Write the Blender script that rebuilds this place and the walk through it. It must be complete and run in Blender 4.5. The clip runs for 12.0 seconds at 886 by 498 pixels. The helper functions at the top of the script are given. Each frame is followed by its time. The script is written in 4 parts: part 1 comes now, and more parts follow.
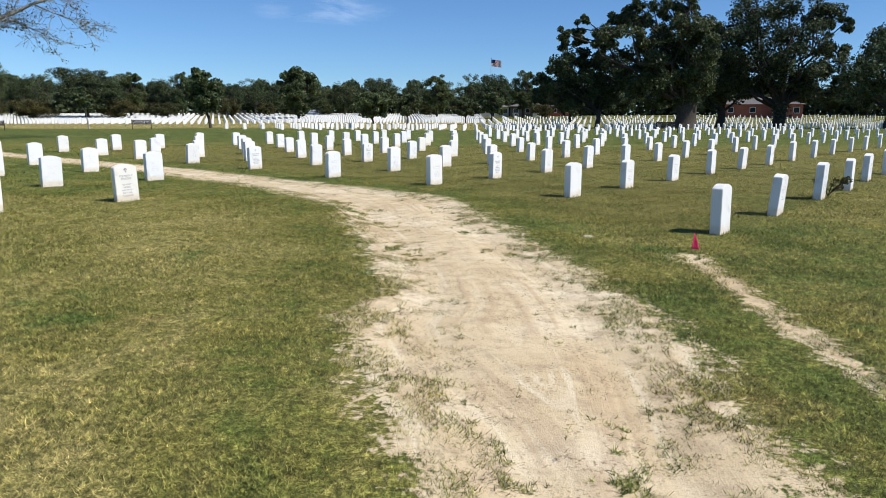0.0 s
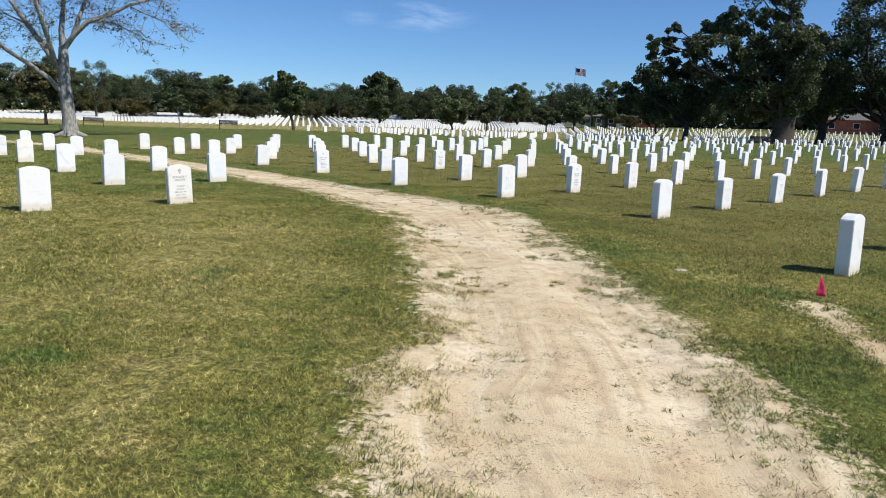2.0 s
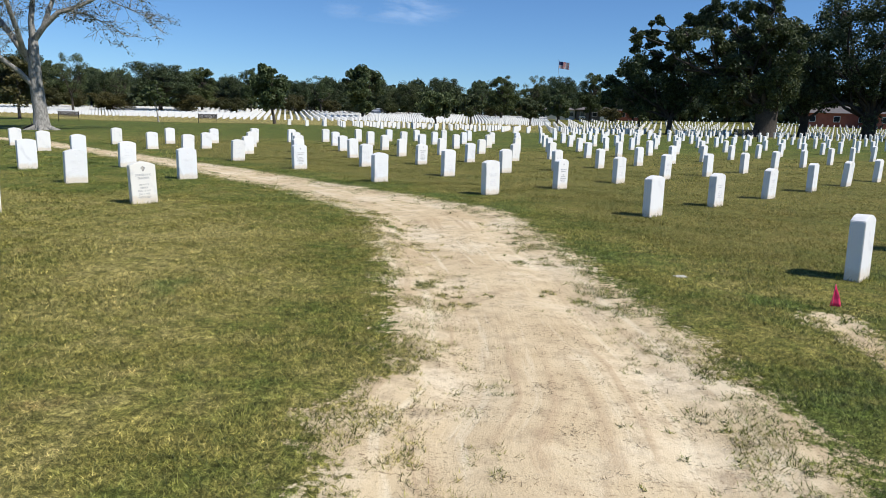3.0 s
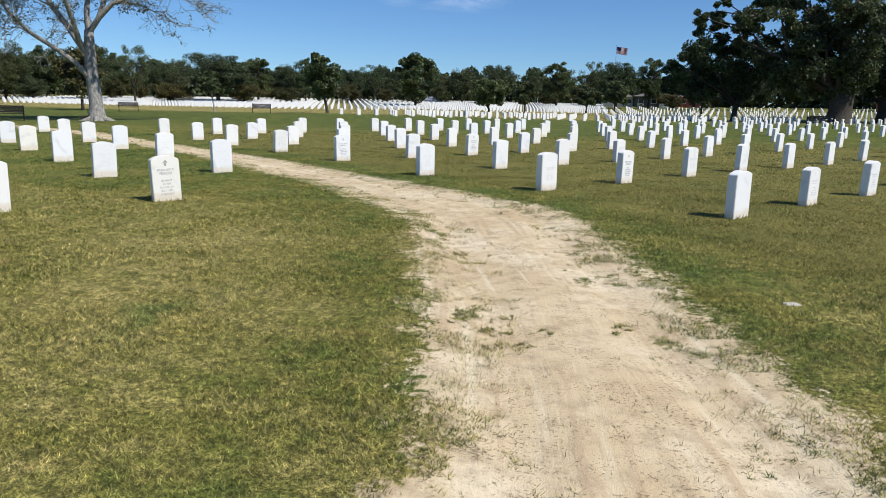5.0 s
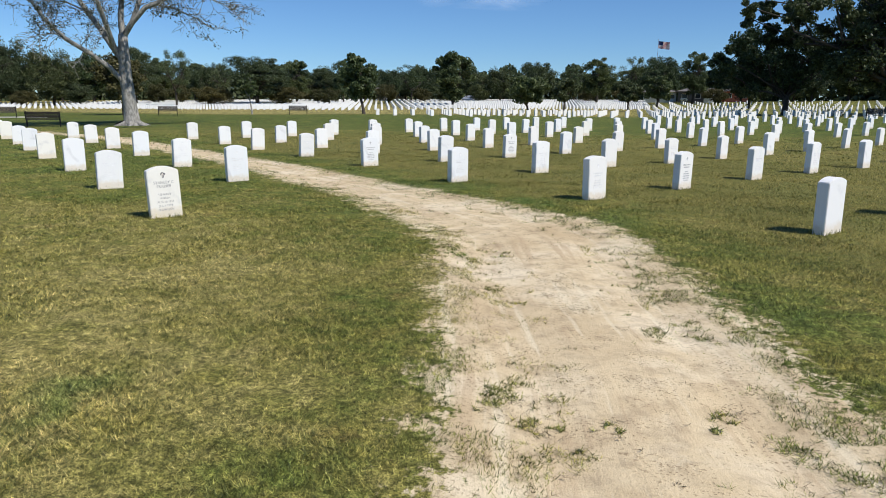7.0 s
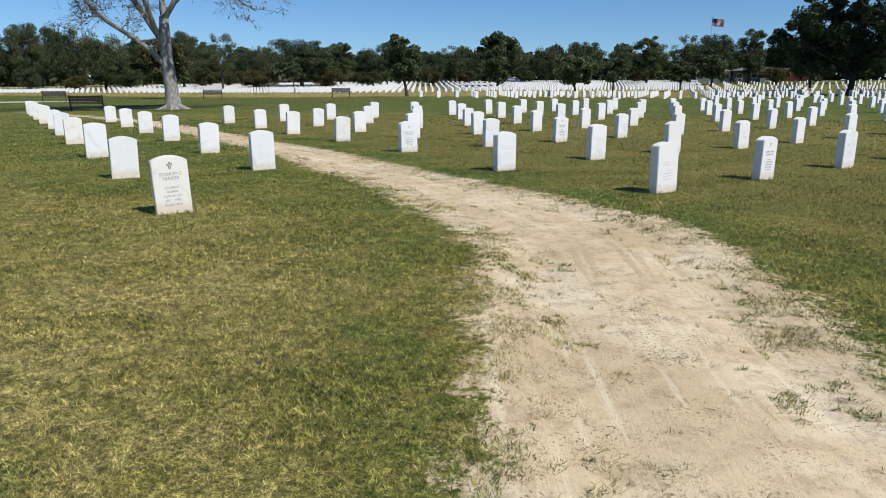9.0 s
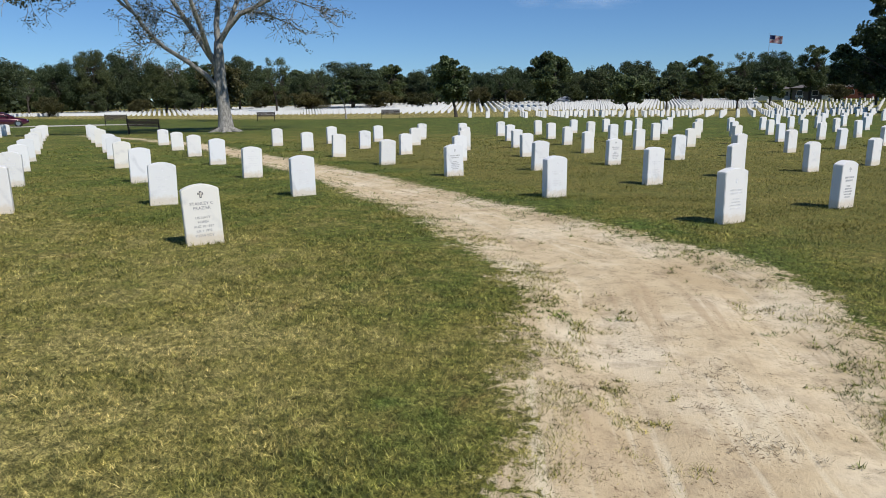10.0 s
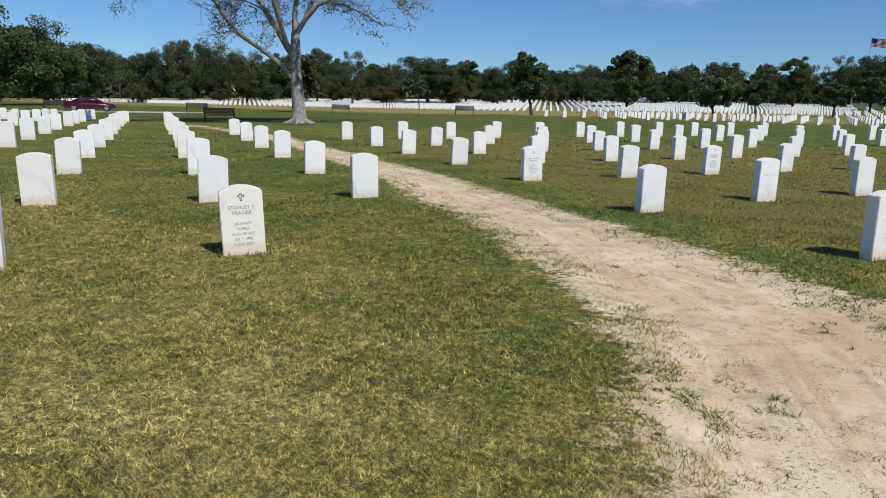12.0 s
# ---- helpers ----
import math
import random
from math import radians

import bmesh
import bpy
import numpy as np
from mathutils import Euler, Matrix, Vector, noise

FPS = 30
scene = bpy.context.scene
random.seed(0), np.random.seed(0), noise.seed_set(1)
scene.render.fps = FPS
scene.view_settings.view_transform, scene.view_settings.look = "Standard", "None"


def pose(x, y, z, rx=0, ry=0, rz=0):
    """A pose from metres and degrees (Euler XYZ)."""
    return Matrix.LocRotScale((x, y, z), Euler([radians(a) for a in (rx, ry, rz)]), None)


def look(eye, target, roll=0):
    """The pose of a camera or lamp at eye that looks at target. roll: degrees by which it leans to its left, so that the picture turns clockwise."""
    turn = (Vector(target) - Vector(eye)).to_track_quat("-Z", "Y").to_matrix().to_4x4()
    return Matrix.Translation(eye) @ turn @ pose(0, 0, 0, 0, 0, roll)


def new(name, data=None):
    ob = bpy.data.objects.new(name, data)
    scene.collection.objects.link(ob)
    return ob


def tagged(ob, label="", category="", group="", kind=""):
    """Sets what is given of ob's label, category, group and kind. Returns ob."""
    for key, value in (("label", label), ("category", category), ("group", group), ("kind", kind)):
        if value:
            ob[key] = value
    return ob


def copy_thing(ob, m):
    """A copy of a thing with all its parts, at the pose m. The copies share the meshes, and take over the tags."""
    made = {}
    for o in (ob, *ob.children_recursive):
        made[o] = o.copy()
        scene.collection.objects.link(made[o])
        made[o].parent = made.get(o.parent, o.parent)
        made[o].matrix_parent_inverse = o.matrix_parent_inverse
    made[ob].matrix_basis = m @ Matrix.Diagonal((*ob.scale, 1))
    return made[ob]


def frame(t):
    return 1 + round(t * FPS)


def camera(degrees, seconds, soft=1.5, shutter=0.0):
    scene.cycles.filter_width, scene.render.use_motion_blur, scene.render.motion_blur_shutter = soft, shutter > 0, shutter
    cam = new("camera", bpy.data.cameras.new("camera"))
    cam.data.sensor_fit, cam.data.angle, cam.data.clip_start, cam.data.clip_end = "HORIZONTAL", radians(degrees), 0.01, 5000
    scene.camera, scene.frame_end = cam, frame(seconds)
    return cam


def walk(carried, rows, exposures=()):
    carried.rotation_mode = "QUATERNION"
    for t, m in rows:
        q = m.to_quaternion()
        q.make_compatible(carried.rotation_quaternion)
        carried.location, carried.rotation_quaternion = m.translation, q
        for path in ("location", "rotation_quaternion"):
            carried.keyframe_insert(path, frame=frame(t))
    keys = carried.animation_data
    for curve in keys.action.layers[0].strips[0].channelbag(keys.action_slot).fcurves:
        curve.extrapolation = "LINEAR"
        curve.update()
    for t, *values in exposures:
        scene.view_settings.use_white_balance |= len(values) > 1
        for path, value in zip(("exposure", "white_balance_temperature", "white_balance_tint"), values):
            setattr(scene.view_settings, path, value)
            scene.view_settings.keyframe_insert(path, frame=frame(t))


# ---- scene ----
cam = camera(67.2, 12.0, soft=0.9)
PATH = [
    (0, (0.699, -1.644, 1.288), (0.620, 0.319, 0.912), 0.46),
    (0.5, (0.677, -1.355, 1.279), (0.561, 0.607, 0.907), 0.76),
    (1, (0.690, -1.083, 1.275), (0.562, 0.875, 0.889), 1.21),
    (1.5, (0.754, -0.818, 1.296), (0.484, 1.134, 0.955), 1.82),
    (2, (0.756, -0.582, 1.280), (0.454, 1.362, 0.920), 1.98),
    (2.5, (0.703, -0.299, 1.291), (0.484, 1.654, 0.919), 1.93),
    (3, (0.712, -0.031, 1.290), (0.457, 1.917, 0.913), 1.90),
    (3.5, (0.687, 0.217, 1.294), (0.286, 2.137, 0.903), 2.66),
    (5.5, (0.541, 1.375, 1.282), (0.154, 3.292, 0.864), 0.86),
    (6, (0.468, 1.665, 1.304), (0.132, 3.591, 0.882), 1.12),
    (6.5, (0.446, 1.985, 1.299), (-0.006, 3.890, 0.889), 0.80),
    (8.5, (0.187, 3.078, 1.276), (-0.401, 4.929, 0.801), 0.11),
    (9, (0.093, 3.374, 1.262), (-0.547, 5.210, 0.792), 0.13),
    (9.5, (-0.020, 3.638, 1.287), (-0.656, 5.476, 0.819), -0.11),
    (10, (-0.049, 3.908, 1.295), (-0.829, 5.703, 0.882), -0.36),
    (10.5, (-0.142, 4.158, 1.281), (-1.012, 5.914, 0.885), 0.51),
    (11, (-0.313, 4.417, 1.276), (-1.156, 6.180, 0.853), 0.67),
    (11.5, (-0.423, 4.658, 1.264), (-1.274, 6.409, 0.808), 0.53),
    (12, (-0.586, 4.913, 1.288), (-1.544, 6.616, 0.864), 1.33),
]
walk(cam, [(t, look(eye, target, roll)) for t, eye, target, roll in PATH],
     exposures=[(0.0, 0.15), (5.5, 0.03), (8.5, -0.03), (10.5, -0.21), (12.0, -0.21)])

# ---- daylight ----
SUN_EL, SUN_AZ = radians(50), radians(109)
world = bpy.data.worlds.new("clear_sky")
scene.world = world
world.use_nodes = True
wn, wl = world.node_tree.nodes, world.node_tree.links
sky = wn.new("ShaderNodeTexSky")
sky.sky_type = "NISHITA"
sky.sun_disc = False
sky.sun_elevation, sky.sun_rotation = SUN_EL, SUN_AZ
sky.altitude, sky.air_density, sky.dust_density, sky.ozone_density = 900, 1.0, 0.0, 5.0
wn["Background"].inputs["Strength"].default_value = 0.092
tint = wn.new("ShaderNodeMix")
tint.data_type, tint.blend_type = "RGBA", "MULTIPLY"
tint.inputs["Factor"].default_value = 1.0
tint.inputs["B"].default_value = (0.72, 0.95, 1.19, 1)
wl.new(sky.outputs["Color"], tint.inputs["A"])
wl.new(tint.outputs["Result"], wn["Background"].inputs["Color"])
sun = new("sun", bpy.data.lights.new("sun", "SUN"))
sun.data.energy, sun.data.angle, sun.data.color = 5.0, radians(0.53), (1.0, 0.95, 0.87)
SUN_DIR = Vector((math.sin(SUN_AZ) * math.cos(SUN_EL), math.cos(SUN_AZ) * math.cos(SUN_EL), math.sin(SUN_EL)))
sun.matrix_world = look(SUN_DIR * 80, (0, 0, 0))

rng = np.random.default_rng(7)


# ---- materials ----
def material(name, rough=0.8, metal=0.0):
    m = bpy.data.materials.new(name)
    m.use_nodes = True
    b = m.node_tree.nodes["Principled BSDF"]
    b.inputs["Roughness"].default_value = rough
    b.inputs["Metallic"].default_value = metal
    b.inputs["Specular IOR Level"].default_value = 0.3
    return m, m.node_tree.nodes, m.node_tree.links, b


def noise_node(N, L, scale, detail=4.0, rough=0.6, vec=None):
    n = N.new("ShaderNodeTexNoise")
    n.inputs["Scale"].default_value, n.inputs["Detail"].default_value, n.inputs["Roughness"].default_value = scale, detail, rough
    if vec is not None:
        L.new(vec, n.inputs["Vector"])
    return n.outputs["Fac"]


def ramp(N, L, fac, *stops):
    r = N.new("ShaderNodeValToRGB")
    while len(r.color_ramp.elements) < len(stops):
        r.color_ramp.elements.new(0.5)
    for e, (p, c) in zip(r.color_ramp.elements, stops):
        e.position = p
        e.color = (*c, 1) if len(c) == 3 else c
    L.new(fac, r.inputs["Fac"])
    return r.outputs["Color"]


def mixc(N, L, fac, a, b, mode="MIX"):
    m = N.new("ShaderNodeMix")
    m.data_type, m.blend_type = "RGBA", mode
    for sock, v in ((m.inputs["Factor"], fac), (m.inputs["A"], a), (m.inputs["B"], b)):
        if isinstance(v, (int, float)):
            sock.default_value = v
        elif isinstance(v, tuple):
            sock.default_value = (*v, 1)
        else:
            L.new(v, sock)
    return m.outputs["Result"]


def mathn(N, L, op, a, b=0.0, c=None):
    m = N.new("ShaderNodeMath")
    m.operation = op
    for sock, v in zip(m.inputs, (a, b, c)):
        if v is None:
            continue
        if isinstance(v, (int, float)):
            sock.default_value = v
        else:
            L.new(v, sock)
    return m.outputs["Value"]


def bump(N, L, b, height, strength, dist):
    n = N.new("ShaderNodeBump")
    n.inputs["Strength"].default_value, n.inputs["Distance"].default_value = strength, dist
    L.new(height, n.inputs["Height"])
    L.new(n.outputs["Normal"], b.inputs["Normal"])


def place_node(N):
    return N.new("ShaderNodeNewGeometry").outputs["Position"]


def attr(N, name):
    a = N.new("ShaderNodeAttribute")
    a.attribute_name = name
    return a.outputs["Fac"]


def plain(name, colour, rough=0.7, metal=0.0, vary=0.15, scale=8.0):
    m, N, L, b = material(name, rough, metal)
    tc = N.new("ShaderNodeTexCoord").outputs["Object"]
    f = noise_node(N, L, scale, 5, 0.65, tc)
    lo = tuple(c * (1 - vary) for c in colour)
    hi = tuple(min(1, c * (1 + vary)) for c in colour)
    L.new(ramp(N, L, f, (0.3, lo), (0.7, hi)), b.inputs["Base Color"])
    bump(N, L, b, f, 0.15, 0.01)
    return m


def lawn_colour(N, L, pos):
    """Mown turf: green with olive and straw patches."""
    patch = noise_node(N, L, 0.55, 4, 0.62, pos)
    fine = noise_node(N, L, 5.0, 3, 0.6, pos)
    mixed = mathn(N, L, "MULTIPLY_ADD", fine, 0.4, mathn(N, L, "MULTIPLY", patch, 0.6))
    mixed = mathn(N, L, "ADD", mixed, mathn(N, L, "MULTIPLY", attr(N, "dry"), 0.3))
    col = ramp(N, L, mixed, (0.34, GRASS[0]), (0.46, GRASS[1]), (0.56, GRASS[2]), (0.72, GRASS[3]))
    drift = ramp(N, L, noise_node(N, L, 0.9, 4, 0.65, mapped(N, L, pos, (4.0, 8.0, 0.0))), (0.50, (0, 0, 0)), (0.64, (1, 1, 1)))
    col = mixc(N, L, mathn(N, L, "MULTIPLY", drift, 0.42), col, (0.235, 0.205, 0.055))
    # a few fresh green patches
    fresh = ramp(N, L, noise_node(N, L, 0.8, 3, 0.6, mapped(N, L, pos, (9.0, 4.0, 0.0))), (0.62, (0, 0, 0)), (0.68, (1, 1, 1)))
    col = mixc(N, L, mathn(N, L, "MULTIPLY", fresh, 0.5), col, (0.070, 0.145, 0.032))
    # small rusty patches, and dark clumps of coarser grass
    rust = ramp(N, L, noise_node(N, L, 1.5, 5, 0.7, mapped(N, L, pos, (3.0, 7.0, 0.0))), (0.60, (0, 0, 0)), (0.70, (1, 1, 1)))
    col = mixc(N, L, mathn(N, L, "MULTIPLY", rust, 0.45), col, (0.24, 0.15, 0.07))
    clump = ramp(N, L, noise_node(N, L, 6.5, 4, 0.7, mapped(N, L, pos, (1.0, 5.0, 0.0))), (0.58, (0, 0, 0)), (0.72, (1, 1, 1)))
    col = mixc(N, L, mathn(N, L, "MULTIPLY", clump, 0.55), col, (0.055, 0.070, 0.020))
    # tufts a few centimetres across, each with its own tone
    t1 = ramp(N, L, noise_node(N, L, 34, 3, 0.65, pos), (0.34, (0.42, 0.44, 0.42)), (0.50, (0.96, 0.98, 0.94)), (0.66, (1.75, 1.75, 1.72)))
    t2 = ramp(N, L, noise_node(N, L, 11, 3, 0.6, mapped(N, L, pos, (2.0, 2.0, 0.0))), (0.36, (0.66, 0.68, 0.66)), (0.64, (1.32, 1.3, 1.28)))
    col = mixc(N, L, 1.0, mixc(N, L, 1.0, col, t1, "MULTIPLY"), t2, "MULTIPLY")
    # browner sward where the older graves lie
    return mixc(N, L, mathn(N, L, "MULTIPLY", attr(N, "brown"), 0.5), col, (0.20, 0.165, 0.055))


def mapped(N, L, vec, shift=(0, 0, 0), scale=(1, 1, 1)):
    m = N.new("ShaderNodeMapping")
    m.inputs["Location"].default_value, m.inputs["Scale"].default_value = shift, scale
    L.new(vec, m.inputs["Vector"])
    return m.outputs["Vector"]


GRASS = [(0.080, 0.115, 0.028), (0.128, 0.148, 0.036), (0.205, 0.19, 0.058), (0.34, 0.288, 0.12)]


def ground_material():
    m, N, L, b = material("lawn_and_sand", 0.95)
    b.inputs["Specular IOR Level"].default_value = 0.1
    pos = place_node(N)
    # turf
    turf = lawn_colour(N, L, pos)
    speck = noise_node(N, L, 120, 3, 0.75, pos)
    turf = mixc(N, L, ramp(N, L, speck, (0.44, (0, 0, 0)), (0.56, (1, 1, 1))), mixc(N, L, 0.72, turf, (0.030, 0.032, 0.010)), mixc(N, L, 1.0, turf, (1.25, 1.22, 1.2), "MULTIPLY"))
    # sandy soil
    s1, s2, s3 = noise_node(N, L, 0.9, 5, 0.65, pos), noise_node(N, L, 7, 6, 0.7, pos), noise_node(N, L, 60, 3, 0.6, pos)
    sand = ramp(N, L, s1, (0.32, (0.52, 0.40, 0.245)), (0.5, (0.63, 0.51, 0.33)), (0.66, (0.73, 0.625, 0.45)))
    sand = mixc(N, L, ramp(N, L, s2, (0.48, (0, 0, 0)), (0.66, (1, 1, 1))), sand, mixc(N, L, 0.55, sand, (0.33, 0.25, 0.165)))
    # wheel tracks along the way
    cv = N.new("ShaderNodeCombineXYZ")
    L.new(mathn(N, L, "MULTIPLY", attr(N, "edge"), 9.0), cv.inputs["X"])
    L.new(mathn(N, L, "MULTIPLY", attr(N, "along"), 0.55), cv.inputs["Y"])
    lanes = noise_node(N, L, 1.0, 4, 0.6, cv.outputs["Vector"])
    sand = mixc(N, L, ramp(N, L, lanes, (0.55, (0, 0, 0)), (0.64, (0.55, 0.55, 0.55))), sand, (0.46, 0.34, 0.215))
    sand = mixc(N, L, ramp(N, L, lanes, (0.34, (0.6, 0.6, 0.6)), (0.44, (0, 0, 0))), sand, (0.74, 0.65, 0.47))
    crumbs = ramp(N, L, s3, (0.56, (0, 0, 0)), (0.64, (1, 1, 1)))
    strewn = ramp(N, L, noise_node(N, L, 3.2, 4, 0.7, mapped(N, L, pos, (6.0, 1.0, 0.0))), (0.44, (0.12, 0.12, 0.12)), (0.62, (1, 1, 1)))
    sand = mixc(N, L, mathn(N, L, "MULTIPLY", crumbs, mathn(N, L, "MULTIPLY", strewn, 0.85)), sand, (0.18, 0.125, 0.07))
    # worn edge between them
    edge = attr(N, "edge")
    e1, e2 = noise_node(N, L, 2.6, 4, 0.7, pos), noise_node(N, L, 16, 4, 0.75, pos)
    wob = mathn(N, L, "ADD", mathn(N, L, "MULTIPLY", mathn(N, L, "SUBTRACT", e1, 0.5), 0.9),
                mathn(N, L, "MULTIPLY", mathn(N, L, "SUBTRACT", e2, 0.5), 1.05))
    d = mathn(N, L, "ADD", mathn(N, L, "ADD", edge, 0.10), wob)
    mask = ramp(N, L, mathn(N, L, "MULTIPLY_ADD", d, 2.2, 0.5), (0.38, (0, 0, 0)), (0.62, (1, 1, 1)))
    L.new(mixc(N, L, mask, turf, sand), b.inputs["Base Color"])
    h = mathn(N, L, "ADD", mathn(N, L, "MULTIPLY", s2, 0.5), mathn(N, L, "ADD", mathn(N, L, "MULTIPLY", s3, 0.3), mathn(N, L, "ADD", mathn(N, L, "MULTIPLY", speck, 0.3), mathn(N, L, "MULTIPLY", lanes, 0.9))))
    bump(N, L, b, h, 0.6, 0.02)
    return m


def blade_material(name, dead=False):
    m, N, L, b = material(name, 0.6)
    rnd = N.new("ShaderNodeNewGeometry").outputs["Random Per Island"]
    if dead:
        col = ramp(N, L, rnd, (0.0, (0.06, 0.045, 0.024)), (0.6, (0.14, 0.108, 0.058)), (1.0, (0.36, 0.28, 0.16)))
    else:
        base = lawn_colour(N, L, place_node(N))
        tone = ramp(N, L, rnd, (0.0, (0.32, 0.40, 0.30)), (0.45, (0.95, 1.02, 0.9)), (0.75, (1.65, 1.6, 1.45)), (1.0, (2.55, 2.4, 2.6)))
        col = mixc(N, L, 1.0, base, tone, "MULTIPLY")
    L.new(col, b.inputs["Base Color"])
    tr = N.new("ShaderNodeBsdfTranslucent")
    L.new(col, tr.inputs["Color"])
    mx = N.new("ShaderNodeMixShader")
    mx.inputs["Fac"].default_value = 0.25
    L.new(b.outputs["BSDF"], mx.inputs[1])
    L.new(tr.outputs["BSDF"], mx.inputs[2])
    L.new(mx.outputs["Shader"], N["Material Output"].inputs["Surface"])
    return m


def marble_material():
    m, N, L, b = material("white_marble", 0.55)
    info = N.new("ShaderNodeObjectInfo").outputs["Random"]
    tc = N.new("ShaderNodeTexCoord").outputs["Object"]
    cmb = N.new("ShaderNodeCombineXYZ")
    L.new(mathn(N, L, "MULTIPLY", info, 50.0), cmb.inputs["X"])
    L.new(mathn(N, L, "MULTIPLY", info, 31.0), cmb.inputs["Y"])
    va = N.new("ShaderNodeVectorMath")
    va.operation = "ADD"
    L.new(tc, va.inputs[0])
    L.new(cmb.outputs["Vector"], va.inputs[1])
    v = va.outputs["Vector"]
    tone = ramp(N, L, info, (0.0, (0.77, 0.76, 0.74)), (0.45, (0.80, 0.80, 0.795)), (0.8, (0.745, 0.76, 0.78)), (1.0, (0.79, 0.77, 0.71)))
    vein = N.new("ShaderNodeTexWave")
    vein.wave_type, vein.bands_direction = "BANDS", "DIAGONAL"
    vein.inputs["Scale"].default_value, vein.inputs["Distortion"].default_value, vein.inputs["Detail"].default_value = 0.8, 9.0, 4.0
    L.new(v, vein.inputs["Vector"])
    streak = ramp(N, L, vein.outputs["Fac"], (0.0, (1, 1, 1)), (0.14, (0, 0, 0)))
    cloud = ramp(N, L, noise_node(N, L, 5, 5, 0.65, v), (0.45, (0, 0, 0)), (0.75, (1, 1, 1)))
    col = mixc(N, L, mathn(N, L, "MULTIPLY", streak, mathn(N, L, "MULTIPLY", cloud, 0.6)), tone, (0.42, 0.43, 0.46))
    # soil splash with an uneven line at the foot
    sep = N.new("ShaderNodeSeparateXYZ")
    L.new(tc, sep.inputs["Vector"])
    rise = mathn(N, L, "ADD", sep.outputs["Z"], mathn(N, L, "MULTIPLY", noise_node(N, L, 14, 3, 0.7, v), -0.16))
    splash = ramp(N, L, rise, (0.0, (1, 1, 1)), (0.07, (0, 0, 0)))
    col = mixc(N, L, mathn(N, L, "MULTIPLY", splash, 0.5), col, (0.62, 0.50, 0.34))
    L.new(col, b.inputs["Base Color"])
    bump(N, L, b, noise_node(N, L, 70, 4, 0.7, v), 0.12, 0.004)
    return m


def bark_material(name, lo, hi):
    m, N, L, b = material(name, 0.9)
    tc = N.new("ShaderNodeTexCoord").outputs["Object"]
    mp = N.new("ShaderNodeMapping")
    mp.inputs["Scale"].default_value = (4.0, 4.0, 1.6)
    L.new(tc, mp.inputs["Vector"])
    f = noise_node(N, L, 3.0, 6, 0.7, mp.outputs["Vector"])
    L.new(ramp(N, L, f, (0.32, lo), (0.66, hi)), b.inputs["Base Color"])
    bump(N, L, b, f, 0.6, 0.05)
    return m


def leaf_material(name, dark, mid, light):
    m, N, L, b = material(name, 0.55)
    rnd = N.new("ShaderNodeNewGeometry").outputs["Random Per Island"]
    tree = N.new("ShaderNodeObjectInfo").outputs["Random"]
    col = ramp(N, L, rnd, (0.0, dark), (0.55, mid), (1.0, light))
    col = mixc(N, L, 1.0, col, ramp(N, L, tree, (0.0, (0.75, 0.85, 0.8)), (0.5, (1, 1, 1)), (1.0, (1.14, 1.06, 0.88))), "MULTIPLY")
    L.new(col, b.inputs["Base Color"])
    tr = N.new("ShaderNodeBsdfTranslucent")
    L.new(col, tr.inputs["Color"])
    mx = N.new("ShaderNodeMixShader")
    mx.inputs["Fac"].default_value = 0.2
    L.new(b.outputs["BSDF"], mx.inputs[1])
    L.new(tr.outputs["BSDF"], mx.inputs[2])
    L.new(mx.outputs["Shader"], N["Material Output"].inputs["Surface"])
    return m


GROUND = ground_material()
BLADE = blade_material("grass_blades")
DEAD = blade_material("dead_grass", True)
MARBLE = marble_material()
BARK_PALE = bark_material("pale_grey_bark", (0.11, 0.105, 0.095), (0.40, 0.385, 0.355))
BARK = bark_material("dark_bark", (0.030, 0.025, 0.021), (0.085, 0.072, 0.060))
OAK_LEAF = leaf_material("oak_leaves", (0.026, 0.040, 0.018), (0.060, 0.082, 0.036), (0.125, 0.155, 0.075))
ELM_LEAF = leaf_material("broad_leaves", (0.036, 0.056, 0.022), (0.074, 0.104, 0.040), (0.14, 0.172, 0.075))
RUST_LEAF = leaf_material("rusty_leaves", (0.040, 0.040, 0.015), (0.080, 0.078, 0.028), (0.13, 0.115, 0.045))
SPARSE_LEAF = leaf_material("thin_autumn_leaves", (0.045, 0.055, 0.02), (0.10, 0.10, 0.04), (0.19, 0.15, 0.07))
LETTER = plain("blackened_lettering", (0.13, 0.13, 0.14), 0.8)
LETTER_FADED = plain("faded_lettering", (0.765, 0.765, 0.775), 0.8)
DARK_METAL = plain("dark_brown_slats", (0.022, 0.016, 0.013), 0.5)
IRON = plain("black_iron", (0.02, 0.02, 0.02), 0.5, 0.6)
GREY_WOOD = plain("weathered_slats", (0.055, 0.048, 0.044), 0.8)
PINK = plain("fluorescent_pink_plastic", (0.85, 0.05, 0.16), 0.45)
WIRE = plain("wire", (0.3, 0.3, 0.3), 0.4, 1.0)
CONCRETE = plain("pale_concrete", (0.50, 0.48, 0.43), 0.9, vary=0.1)
BRICK = plain("red_brick", (0.40, 0.13, 0.085), 0.9, vary=0.2, scale=1.2)
ROOF = plain("grey_shingles", (0.14, 0.13, 0.13), 0.9, vary=0.2, scale=2)
PAINT = plain("white_painted_siding", (0.78, 0.77, 0.73), 0.7, vary=0.05)
BEIGE = plain("beige_siding", (0.55, 0.46, 0.34), 0.8, vary=0.08)
GLASS = plain("dark_window_glass", (0.03, 0.035, 0.04), 0.08)
